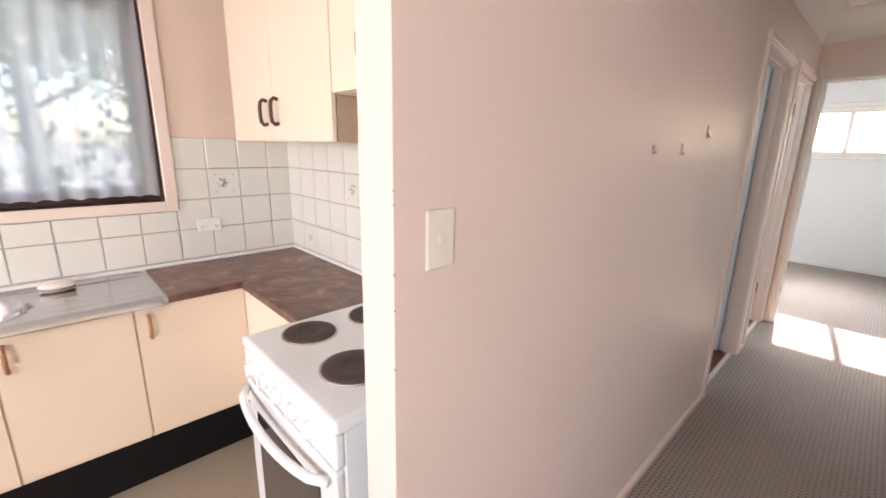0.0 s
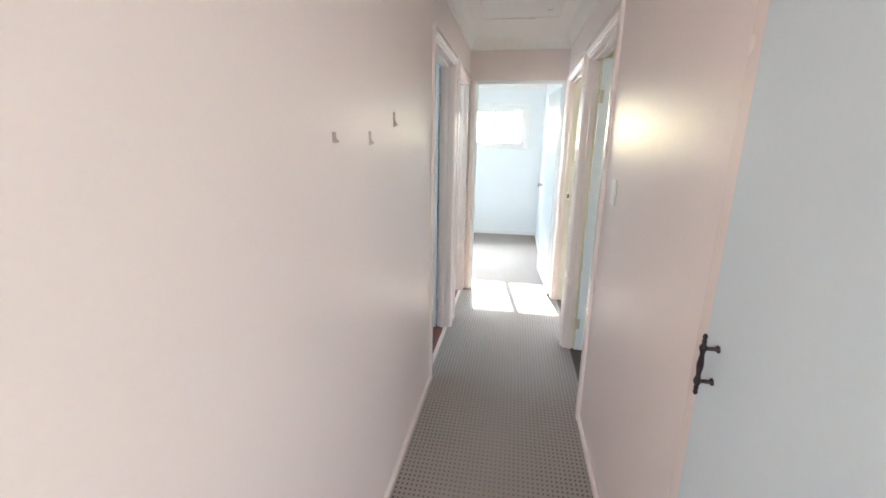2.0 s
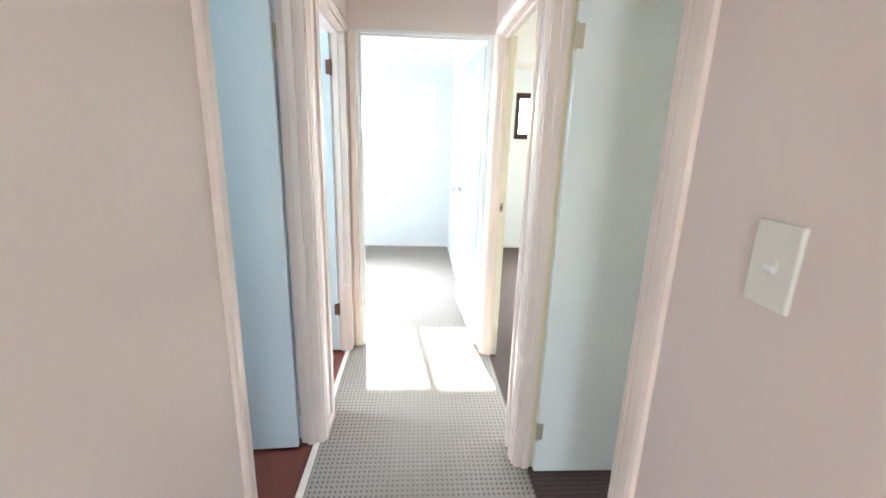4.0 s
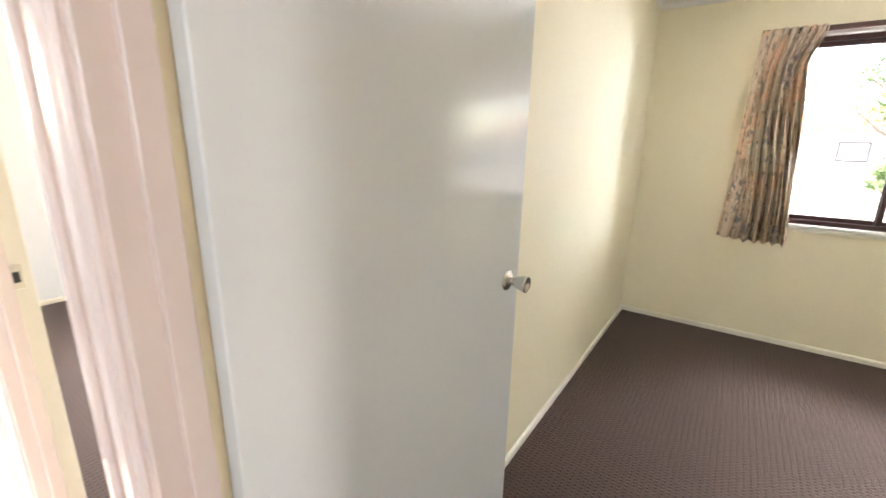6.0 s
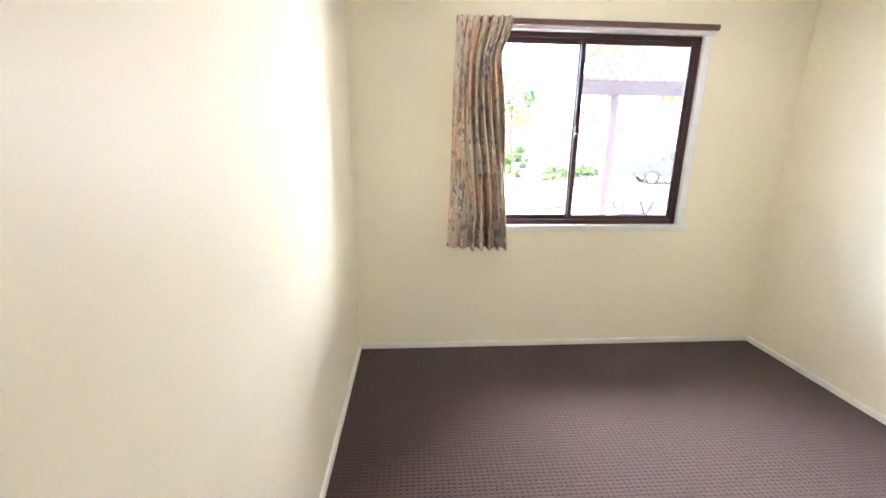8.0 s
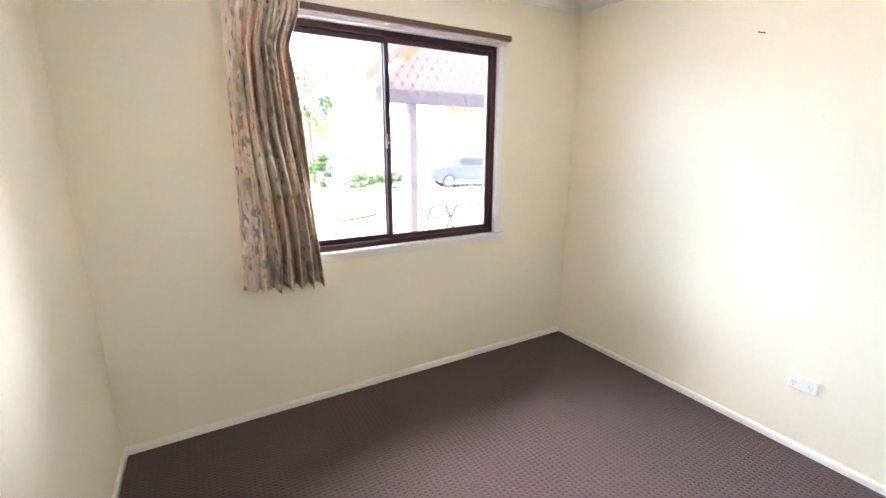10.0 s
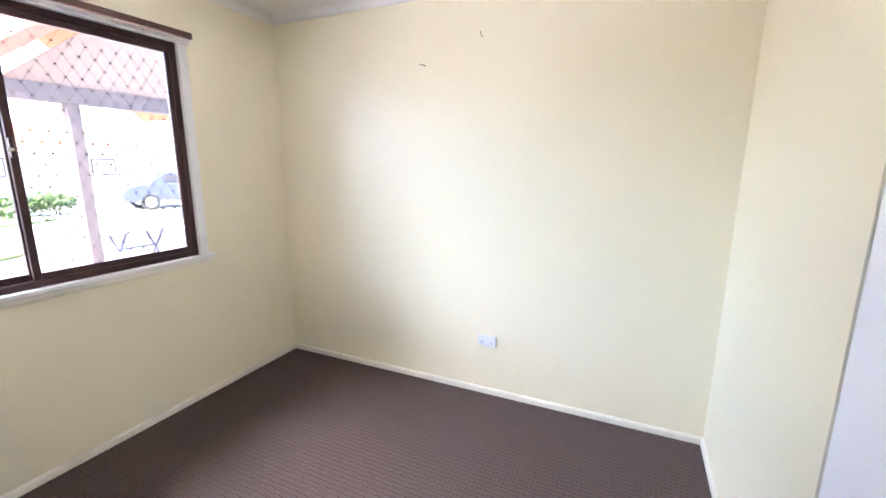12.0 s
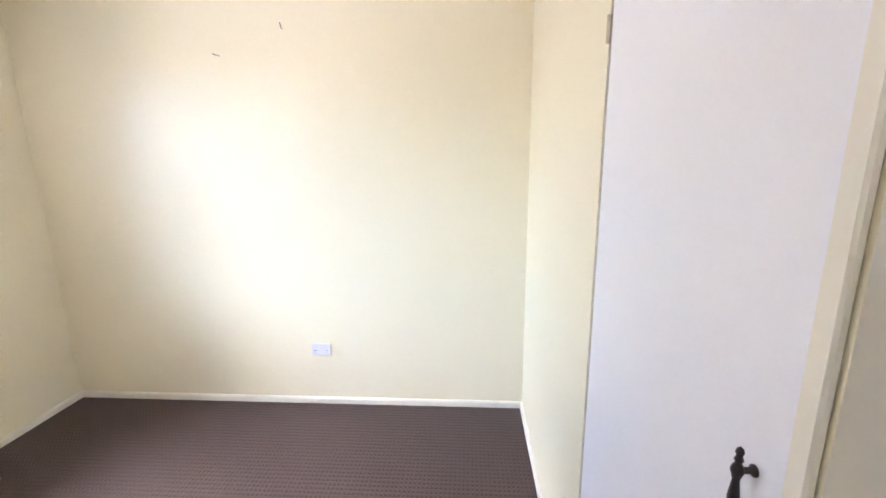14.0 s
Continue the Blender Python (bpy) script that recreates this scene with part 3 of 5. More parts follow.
def jamb(parent, axis, p0, p1, a, b, head, material, t=0.018, hall_paint=None):
    """Lining boards and stops inside an opening."""
    def bx(name, u0, u1, q0, q1, z0, z1, paint=None):
        lo, hi = ((q0, u0, z0), (q1, u1, z1)) if axis == "x" else ((u0, q0, z0), (u1, q1, z1))
        part(name, box(lo, hi, 0.0015), paint or (hall_paint if hall_paint and name == "stop" else material), parent)
    mid = (p0 + p1) / 2
    halves = [(p0 - 0.003, p1 + 0.003, material)] if hall_paint is None else [(p0 - 0.003, mid + 0.0115, hall_paint), (mid + 0.0115, p1 + 0.003, material)]
    for q0, q1, paint in halves:
        bx("jamb_board", a - 0.0015, a + t, q0, q1, 0.001, head, paint)
        bx("jamb_board", b - t, b + 0.0015, q0, q1, 0.001, head, paint)
        bx("head_board", a + t, b - t, q0, q1, head - t, head + 0.001, paint)
    bx("stop", a + t, a + t + 0.012, mid - 0.02, mid + 0.012, 0.001, head - t)
    bx("stop", b - t - 0.012, b - t, mid - 0.02, mid + 0.012, 0.001, head - t)
    bx("stop", a + t + 0.012, b - t - 0.012, mid - 0.02, mid + 0.012, head - t - 0.012, head - t)


def knob(parent, at, turn):
    """Tapered satin knob on a round rose; its axis is local z."""
    m = Matrix.Translation(at) @ turn @ Matrix.Scale(0.84, 4)
    k = part("door_knob", lathe([(0.014, 0.0), (0.012, 0.022), (0.017, 0.03), (0.019, 0.036), (0.027, 0.066), (0.0275, 0.071), (0.024, 0.073), (0.018, 0.068)], 28, m=m), CHROME, parent, "satin chrome door knob", True)
    part("rose", lathe([(0.034, 0.0), (0.034, 0.003), (0.030, 0.008), (0.018, 0.013), (0.014, 0.014)], 28, m=m), CHROME, k, smooth=True)
    return k


def leaf(parent, hinge, angle, width, height, material, knob_sides=(1, -1), thickness=0.036, knob_z=1.03, hinge_z=(0.2, 1.8), hinge_mat=BRASSHINGE, label="", t_side=1):
    """A flush door leaf from its hinge line; angle: the way it points, degrees from +x."""
    m = pose(*hinge, 0, 0, angle)
    lf = part("door_leaf", box((0.002, -thickness / 2, 0.012), (width, thickness / 2, height), 0.0025), material, parent, label)
    lf.matrix_basis = m
    for s in knob_sides:
        knob(lf, (width - 0.070, s * thickness / 2, knob_z), Matrix.Rotation(-s * math.pi / 2, 4, "X"))
    part("latch_plate", box((width - 0.001, -0.011, knob_z - 0.03), (width + 0.0012, 0.011, knob_z + 0.03)), CHROME, lf)
    for z in hinge_z:
        h = lathe([(0.0055, -0.045), (0.0055, 0.045)], 10, m=Matrix.Translation((-0.003, t_side * (thickness / 2 + 0.002), z)))
        box((-0.003, t_side * thickness / 2 - 0.001, z - 0.04), (0.026, t_side * thickness / 2 + 0.001, z + 0.04), bm=h)
        part("hinge", h, hinge_mat, lf)
    return lf


def doorway(name, label, axis, p0, p1, a, b, hall_mat, room_mat, sides=(True, True), hall_side=-1, head=HEAD, two_paints=False, w=0.052):
    d = thing(name, (0, 0, 0), label, "door", kind="structure")
    jamb(d, axis, p0, p1, a, b, head, room_mat, hall_paint=hall_mat if two_paints else None)
    if sides[0]:
        casing(d, axis, p0, -1, a, b, HEAD, w, 0.016, hall_mat if hall_side < 0 else room_mat)
    if sides[1]:
        casing(d, axis, p1, 1, a, b, HEAD, w, 0.016, room_mat if hall_side < 0 else hall_mat)
    return d


d1 = doorway("door_1", "toilet doorway with a pale blue door standing open", "x", -0.10, 0.0, *L1, TRIM, TRIM, (False, True), 1)
leaf(d1, (-0.105, L1[1] - 0.040, 0), 184, 0.74, 2.02, DOORBLUE, (1,), t_side=-1, label="pale blue flush door, open into the toilet")
d2 = doorway("door_2", "bathroom doorway with a pale blue door standing open", "x", -0.10, 0.0, *L2, TRIM, TRIM, (False, False), 1)
casing(d2, "x", 0.0, 1, L2[0], None, HEAD, 0.052, 0.016, TRIM)
leaf(d2, (-0.085, L2[1] - 0.018, 0), 186, 0.62, 2.02, DOORBLUE, (1,), hinge_z=(0.315, 1.835), hinge_mat=RUSTHINGE, t_side=1, label="pale blue flush door on brown hinges")
d3 = doorway("door_3", "bedroom doorway with a pale blue-grey flush door standing open", "x", 0.90, 1.0, *R1, TRIM, YELLOWTRIM, (True, False), -1, two_paints=True, w=0.075)
leaf(d3, (0.976, R1[1] - 0.040, 0), -0.5, 0.833, 2.03, DOORLIT, (-1, 1), knob_z=1.046, hinge_z=(0.22, 1.80), t_side=-1, label="pale blue-grey flush door, lightened in its paint, open into the bedroom")
d4 = doorway("door_4", "open doorway to the second bedroom with a strike plate", "x", 0.90, 1.0, *R2, TRIM, CREAMTRIM, (False, False), -1, two_paints=True)
casing(d4, "x", 0.90, -1, *R2, HEAD, 0.052, 0.016, TRIM)
part("strike_plate", box((0.955, R2[1] - 0.0205, 0.998), (0.985, R2[1] - 0.0175, 1.068), 0.0005), CHROME, d4)
part("strike_hole", box((0.962, R2[1] - 0.0215, 1.018), (0.978, R2[1] - 0.0203, 1.048)), DARK, d4)
d5 = doorway("door_5", "end room doorway with a pale blue door standing open", "y", END, 4.51, 0.052, 0.886, TRIM, WHITETRIM, (False, False), -1, head=HEAD + 0.018)
for u0, u1 in ((0.012, 0.051), (0.887, 0.899)):
    part("casing", box((u0, END - 0.012, 0.001), (u1, END + 0.002, HEAD + 0.016), 0.004), TRIM, d5)
leaf(d5, (0.872, 4.53, 0), 94.0, 0.79, 2.03, DOORBLUE, (1,), knob_z=1.045, t_side=-1, label="pale blue flush door, open into the end room")


def turned_pull(parent, at, m, out=0.036, size=1.0):
    """Turned antique pull handle: an upright spindle on two posts; local x stands out from the door."""
    mm = Matrix.Translation(at) @ m @ Matrix.Scale(size, 4)
    out /= size
    prof = [(0.001, -0.075), (0.004, -0.072), (0.0055, -0.067), (0.0035, -0.062), (0.006, -0.056), (0.0035, -0.052), (0.007, -0.046), (0.0085, -0.040), (0.0065, -0.034),
            (0.0045, -0.026), (0.0075, 0.0), (0.0045, 0.026), (0.0065, 0.034), (0.0085, 0.040), (0.007, 0.046), (0.0035, 0.052), (0.006, 0.056), (0.0035, 0.062), (0.0055, 0.067), (0.004, 0.072), (0.001, 0.075)]
    bm = lathe(prof, 14, m=mm @ Matrix.Translation((out, 0, 0)))
    h = part("pull_handle", bm, IRON, parent, "dark turned iron pull handle", True)
    for z in (-0.040, 0.040):
        post = lathe([(0.0085, 0.0), (0.0085, 0.003), (0.0045, 0.006), (0.0045, out - 0.002)], 12, m=mm @ Matrix.Translation((0, 0, z)) @ Matrix.Rotation(math.pi / 2, 4, "Y"))
        part("post", post, IRON, h, smooth=True)
    return h


# hall cupboard, closed
hc = thing("hall_cupboard", (0.9, 0.43, 0), "built-in hall cupboard with a closed grey door", "cupboard")
cd = part("cupboard_door", box((-0.017, 0.003, 0.012), (0.004, 0.692, 2.04), 0.002), DOORBLUE, hc, "flat blue-grey painted door")
turned_pull(cd, (-0.017, 0.636, 1.069), Matrix.Rotation(math.pi, 4, "Z"), 0.028, 0.9)
for y0, y1 in ((0.697, 0.745), (-0.048, -0.004)):
    part("door_trim", box((-0.012, y0, 0.001), (-0.0005, y1, 2.09), 0.003), TRIM, hc)
part("door_trim", box((-0.012, -0.004, 2.048), (-0.0005, 0.697, 2.09), 0.003), TRIM, hc)
part("shelf", box((0.12, 0.02, 1.2), (0.68, 0.70, 1.218)), CREAMTRIM, hc)

# bedroom wardrobe, closed
wd = thing("wardrobe", (BLOCK, 1.70, 0), "built-in wardrobe with a closed pale lilac door", "wardrobe")
wdd = part("wardrobe_door", box((-0.028, 0.004, 0.012), (-0.004, 0.673, 2.05), 0.002), DOORLILAC, wd, "flat pale lilac painted door")
turned_pull(wdd, (-0.004, 0.622, 1.084), Matrix.Identity(4), 0.019, 0.85)
for z in (0.25, 1.745):
    hb = lathe([(0.005, -0.03), (0.005, 0.03)], 10, m=Matrix.Translation((0.002, 0.0, z)))
    for zz in (-0.012, 0.012):
        lathe([(0.0056, zz - 0.001), (0.0056, zz + 0.001)], 10, bm=hb, m=Matrix.Translation((0.002, 0.0, z)))
    part("hinge", hb, BRASSHINGE, wd)
part("door_trim", box((0.0005, 0.6775, 0.001), (0.012, 0.704, 2.10), 0.003), CREAMTRIM, wd)
part("hanging_rail", tube([(-0.35, -0.4, 1.75), (-0.35, 0.6, 1.75)], 0.012), CHROME, wd)


# ---- hall fittings ----
def switch(name, m, label, w=0.072, h=0.114):
    """A flush wall switch; local x stands out from the wall."""
    s = thing(name, (0, 0, 0), label, "light switch", "light switches")
    s.matrix_basis = m
    part("plate", box((0.0005, -w / 2, -h / 2), (0.008, w / 2, h / 2), 0.003, segments=2), PLASTIC, s)
    part("rocker_surround", lathe([(0.011, 0.0), (0.011, 0.002), (0.0095, 0.0028)], 24, m=Matrix.Translation((0.0078, 0, 0)) @ Matrix.Rotation(math.pi / 2, 4, "Y")), PLASTIC, s)
    part("rocker", box((0.008, -0.009, -0.0045), (0.0135, 0.009, 0.0045), 0.002, m=Matrix.Rotation(0.25, 4, "Y")), WHITEPLASTIC, s)
    for z in (-0.042, 0.042):
        part("screw", lathe([(0.003, 0.0), (0.003, 0.0006)], 10, m=Matrix.Translation((0.008, 0, z)) @ Matrix.Rotation(math.pi / 2, 4, "Y")), PLASTIC, s)
    return s


switch("light_switch", pose(0, 0.328, 1.331), "ivory light switch on the pink hall wall", 0.068, 0.112)
switch("light_switch", pose(0.9, 2.155, 1.297, 0, 0, 180), "ivory light switch beside the bedroom doorway", 0.07, 0.112)


HOOKTAN = mat("dull_tan_plastic", (0.40, 0.33, 0.28), 0.4, 0.1, 20, 90, 0.0)


def hook(y, z, h, label):
    s = thing("wall_hook", (0, y, z), label, "wall hook", "hooks on the hall wall")
    part("backplate", box((0.0005, -0.010, -h / 2), (0.004, 0.010, h / 2), 0.0015), HOOKTAN, s)
    part("prong", tube([(0.003, 0, -h * 0.05), (0.007, 0, -h * 0.30), (0.010, 0, -h * 0.36), (0.012, 0, -h * 0.26)], 0.004), HOOKTAN, s)
    return s


hook(1.565, 1.502, 0.045, "small dull tan plastic hook on the pink wall")
hook(1.848, 1.575, 0.055, "small dull tan plastic hook on the pink wall")
hook(1.290, 1.500, 0.028, "tiny dull tan plastic hook on the pink wall")

lamp = thing("ceiling_lamp", (0.455, 2.80, CEILING), "small brown ceiling lamp with a bare bulb showing", "ceiling lamp")
part("shade", lathe([(0.045, -0.012), (0.075, -0.03), (0.115, -0.075), (0.130, -0.118), (0.127, -0.118), (0.112, -0.077), (0.072, -0.034), (0.042, -0.017)], 32, caps=False), LAMPGLASS, lamp, "smoky brown shade", True)
part("base", lathe([(0.055, -0.0005), (0.055, -0.012), (0.045, -0.02), (0.02, -0.022), (0.02, -0.05)], 24), WHITEPLASTIC, lamp, smooth=True)
part("bulb", lathe([(0.013, -0.05), (0.016, -0.062), (0.028, -0.085), (0.030, -0.10), (0.024, -0.118), (0.010, -0.127), (0.002, -0.128)], 20), BULB, lamp, smooth=True)

hatch = thing("ceiling_hatch", (0.45, 3.45, CEILING), "white painted roof access hatch with rust marks", "hatch")
part("panel", box((-0.27, -0.29, -0.006), (0.27, 0.29, -0.001), 0.002), CEIL, hatch)
for lo, hi in (((-0.30, -0.32), (0.30, -0.292)), ((-0.30, 0.292), (0.30, 0.32)), ((-0.30, -0.292), (-0.272, 0.292)), ((0.272, -0.292), (0.30, 0.292))):
    part("edge_trim", box((*lo, -0.010), (*hi, -0.0005), 0.002), CEIL, hatch)
rng = random.Random(5)
for i in range(8):
    x, y = rng.uniform(-0.28, 0.25), rng.choice((-0.306, -0.30, 0.306, 0.1, -0.15))
    part("rust_mark", box((x, y - 0.004, -0.0112), (x + rng.uniform(0.012, 0.06), y + 0.003, -0.0098), 0.0005), RUST, hatch)


# ---- windows ----
def window(name, label, axis, p, a, b, z0, z1, mullions, out, frame=0.032, depth=0.05, mat_frame=ALU, s=0.040):
    """A sliding window: outer frame, sashes and panes; p: the frame's inner face, out: the way outside."""
    w = thing(name, (0, 0, 0), label, "window", kind="structure")

    def bx(nm, u0, u1, q0, q1, lo, hi, m, parent=w, bev=0.003):
        q0, q1 = sorted((p + out * q0, p + out * q1))
        l, h = ((q0, u0, lo), (q1, u1, hi)) if axis == "x" else ((u0, q0, lo), (u1, q1, hi))
        return part(nm, box(l, h, bev), m, parent)

    bx("frame_side", a, a + frame, 0, depth, z0, z1, mat_frame)
    bx("frame_side", b - frame, b, 0, depth, z0, z1, mat_frame)
    bx("frame_head", a + frame, b - frame, 0, depth, z1 - frame, z1, mat_frame)
    bx("frame_sill", a + frame, b - frame, 0, depth, z0, z0 + frame, mat_frame)
    bounds = [a + frame, *mullions, b - frame]
    for i, (u, v) in enumerate(zip(bounds, bounds[1:])):
        o = 0.008 + 0.020 * (i % 2)
        u0, v0 = u - (0.012 if i else 0), v + (0.012 if i < len(bounds) - 2 else 0)
        sash = bx("sash_stile", u0, u0 + s, o, o + 0.018, z0 + frame, z1 - frame, mat_frame)
        bx("sash_stile", v0 - s, v0, o, o + 0.018, z0 + frame, z1 - frame, mat_frame)
        bx("sash_rail", u0 + s, v0 - s, o, o + 0.018, z1 - frame - s, z1 - frame, mat_frame)
        bx("sash_rail", u0 + s, v0 - s, o, o + 0.018, z0 + frame, z0 + frame + s, mat_frame)
        pane = bx("pane", u0 + s, v0 - s, o + 0.007, o + 0.011, z0 + frame + s, z1 - frame - s, GLASS, bev=0)
        pane.visible_shadow = False
    return w


w1 = window("window_1", "brown aluminium sliding window with a diamond security screen", "x", EAST + 0.010, 1.186, 2.666, 0.897, 2.085, [1.938], 1, 0.030, 0.070, s=0.030)
latch = part("latch", box((EAST - 0.006, 1.936, 1.46), (EAST + 0.014, 1.952, 1.54), 0.004), ALU, w1)
part("latch_tongue", box((EAST - 0.010, 1.940, 1.485), (EAST - 0.004, 1.962, 1.500), 0.002), CHROME, latch)
part("window_sill", box((EAST - 0.022, 1.100, 0.872), (EAST + 0.004, 2.74, 0.896), 0.004), WHITETRIM, w1)
part("apron", box((EAST - 0.012, 1.115, 0.845), (EAST - 0.0005, 2.725, 0.871), 0.003), CREAMTRIM, w1)
for ya, yb in ((1.135, 1.184), (2.668, 2.715)):
    part("architrave", box((EAST - 0.014, ya, 0.897), (EAST - 0.0005, yb, 2.086), 0.004), WHITETRIM, w1)
part("head_board", box((EAST - 0.022, 1.125, 2.087), (EAST - 0.0005, 2.725, 2.140), 0.004), WHITETRIM, w1)

# security screen over the fixed half
scr = bmesh.new()
SX, CW, CH = EAST + 0.092, 0.066, 0.100
for i in range(11):
    for k in range(24):
        z = 0.93 + CH / 2 * k
        if z > 2.0:
            break
        y = 1.212 + CW * i
        off0, off1 = (0, CW / 2) if k % 2 == 0 else (CW / 2, 0)
        for s in (1, -1):
            ya, yb = y + s * off0, y + s * off1
            if min(ya, yb) > 1.19 and max(ya, yb) < 1.918:
                tube([(SX, ya, z), (SX, yb, z + CH / 2)], 0.0009, 4, scr)
        yk = y + off0
        if k % 2 == 0 or yk < 1.918:
            box((SX - 0.003, yk - 0.0055, z - 0.003), (SX + 0.003, yk + 0.0055, z + 0.003), bm=scr)
part("security_screen", scr, WIRE, w1, "dark diamond wire security mesh")
for lo, hi in (((1.187, 0.905), (1.203, 2.07)), ((1.916, 0.905), (1.932, 2.07)), ((1.203, 0.905), (1.916, 0.920)), ((1.203, 2.055), (1.916, 2.07))):
    part("screen_frame", box((SX - 0.008, lo[0], lo[1]), (SX + 0.008, hi[0], hi[1]), 0.002), ALU, w1)

w2 = window("window_2", "high white-framed window glaring with sun", "y", FAR + 0.05, -0.90, 0.60, 1.455, 2.08, [-0.40, 0.10], 1, 0.034, 0.05, WHITETRIM)
part("window_sill", box((-0.95, FAR - 0.025, 1.425), (0.655, FAR + 0.05, 1.455), 0.004), WHITETRIM, w2)
for lo, hi in (((-0.95, 1.455), (-0.90, 2.13)), ((0.60, 1.455), (0.655, 2.13)), ((-0.90, 2.08), (0.60, 2.13))):
    part("architrave", box((lo[0], FAR - 0.014, lo[1]), (hi[0], FAR - 0.0005, hi[1]), 0.004), WHITETRIM, w2)
w3 = window("window_3", "high brown aluminium window of the second bedroom", "y", FAR + 0.05, 1.70, 2.95, 1.49, 2.075, [2.16, 2.56], 1, 0.03, 0.05)

# windows out of view, added where the room lamps stand
for n, (lab, ax, p, a, b, z0, z1, mid, out) in enumerate((
        ("wide living room window", "y", -3.24, 1.4, 3.3, 0.95, 2.05, [2.35], -1), ("living room window beside the kitchen, unseen, added for light", "y", -3.24, -1.3, -0.3, 1.0, 2.0, [-0.8], -1),
        ("toilet window", "x", KW - 0.04, 1.95, 3.05, 1.25, 2.2, [2.5], -1), ("bathroom window", "x", KW - 0.04, 3.6, 4.35, 1.25, 2.2, [3.975], -1),
        ("end room window, unseen, added for light", "x", -2.74, 5.2, 6.6, 0.95, 2.05, [5.9], -1), ("second bedroom window, unseen, added for light", "x", EAST + 0.04, 4.75, 6.05, 0.95, 2.05, [5.4], 1))):
    window(f"window_{n + 5}", "brown aluminium sliding " + lab, ax, p, a, b, z0, z1, mid, out)

# curtain track and gathered curtain
track = thing("curtain_track", (EAST - 0.075, 1.146, 2.116), "dark brown timber curtain track over the window", "curtain rail")
part("rail", box((-0.012, 0.0, -0.016), (0.012, 1.592, 0.016), 0.003), BROWNWOOD, track)
for y in (0.03, 0.8, 1.54):
    part("bracket", box((0.012, y - 0.008, -0.012), (0.0745, y + 0.008, 0.006), 0.002), WHITETRIM, track)
part("end_stop", lathe([(0.006, 0.0), (0.007, 0.006), (0.004, 0.01)], 10, m=Matrix.Translation((0, 0.004, -0.0265))), WHITEPLASTIC, track)


def gathered_curtain():
    """Pleated curtain pushed to one side: pinched below the heading, fanning out at the hem."""
    bm = bmesh.new()
    uvl = bm.loops.layers.uv.new("UVMap")
    cols, rows = 150, 60
    grid = []
    rg = random.Random(11)
    ph = [rg.uniform(-0.5, 0.5) for _ in range(12)]
    for j in range(rows + 1):
        v = j / rows
        z = 2.136 - v * 1.372
        top = max(0.0, 1 - v / 0.11)
        left = 2.735 + 0.043 * v
        pinch = min(1.0, v / 0.17)
        right = 2.405 + 0.066 * pinch * pinch * (3 - 2 * pinch) - 0.104 * max(0.0, v - 0.17) / 0.83
        row = []
        for i in range(cols + 1):
            u = i / cols
            amp = 0.020 + 0.030 * min(1, v * 2.2) - 0.012 * math.exp(-((v - 0.13) / 0.04) ** 2)
            fold = 0.0
            for k, (f, w) in enumerate(((7.0, 1.0), (12.0, 0.5), (19.0, 0.25))):
                fold += w * math.sin(2 * math.pi * f * (u + 0.012 * math.sin(v * 4 + k * 2)) + ph[k] * 6 + 0.5 * math.sin(v * 5 + ph[k + 3] * 5))
            if u < 0.34:
                fold *= 0.10 + 0.90 * (u / 0.34) ** 2
            bow = 0.028 * math.sin(u * math.pi)
            x = EAST - 0.082 - bow * (0.4 + 0.6 * v) - amp * fold * 0.80 - 0.012 * top
            y = left + (right - left) * (u ** (0.92 + 0.1 * math.sin(v * 6))) + 0.004 * math.sin(u * 40 + v * 7)
            zz = z + 0.006 * math.sin(u * 44 + 1) * v - 0.012 * v * u
            row.append(bm.verts.new((x, y, zz)))
        grid.append(row)
    for j in range(rows):
        for i in range(cols):
            f = bm.faces.new((grid[j][i], grid[j][i + 1], grid[j + 1][i + 1], grid[j + 1][i]))
            for lp, (a, b) in zip(f.loops, ((i, j), (i + 1, j), (i + 1, j + 1), (i, j + 1))):
                lp[uvl].uv = (a / cols * 1.0, 1.4 - b / rows * 1.4)
    return bm


cur = part("curtain", gathered_curtain(), FABRIC, smooth=True)
cur.modifiers.new("cloth", "SOLIDIFY").thickness = 0.002
tagged(cur, "gathered floral curtain in tan, orange and grey", "curtain")


# ---- bedroom fittings ----
def power_point(m, label):
    s = thing("power_point", (0, 0, 0), label, "power point")
    s.matrix_basis = m
    part("plate", box((-0.058, 0.0005, -0.036), (0.058, 0.011, 0.036), 0.004, segments=2), WHITEPLASTIC, s)
    for x in (-0.034, 0.034):
        for dx, dz, a in ((-0.006, 0.002, 0.5), (0.006, 0.002, -0.5), (0, -0.010, 0)):
            part("slot", box((-0.0011, 0.0105, -0.004), (0.0011, 0.0115, 0.004), m=Matrix.Translation((x + dx, 0, dz - 0.008)) @ Matrix.Rotation(a, 4, "Y")), DARK, s)
        part("rocker", box((x * 0.42 - 0.005, 0.010, 0.012), (x * 0.42 + 0.005, 0.0145, 0.026), 0.0015), WHITEPLASTIC, s)
    return s


power_point(pose(2.874, SOUTH, 0.357), "white double power point on the yellow wall")
power_point(pose(KW + 0.006, 0.421, 1.068, 0, 0, -90), "white double power point on kitchen tiles")


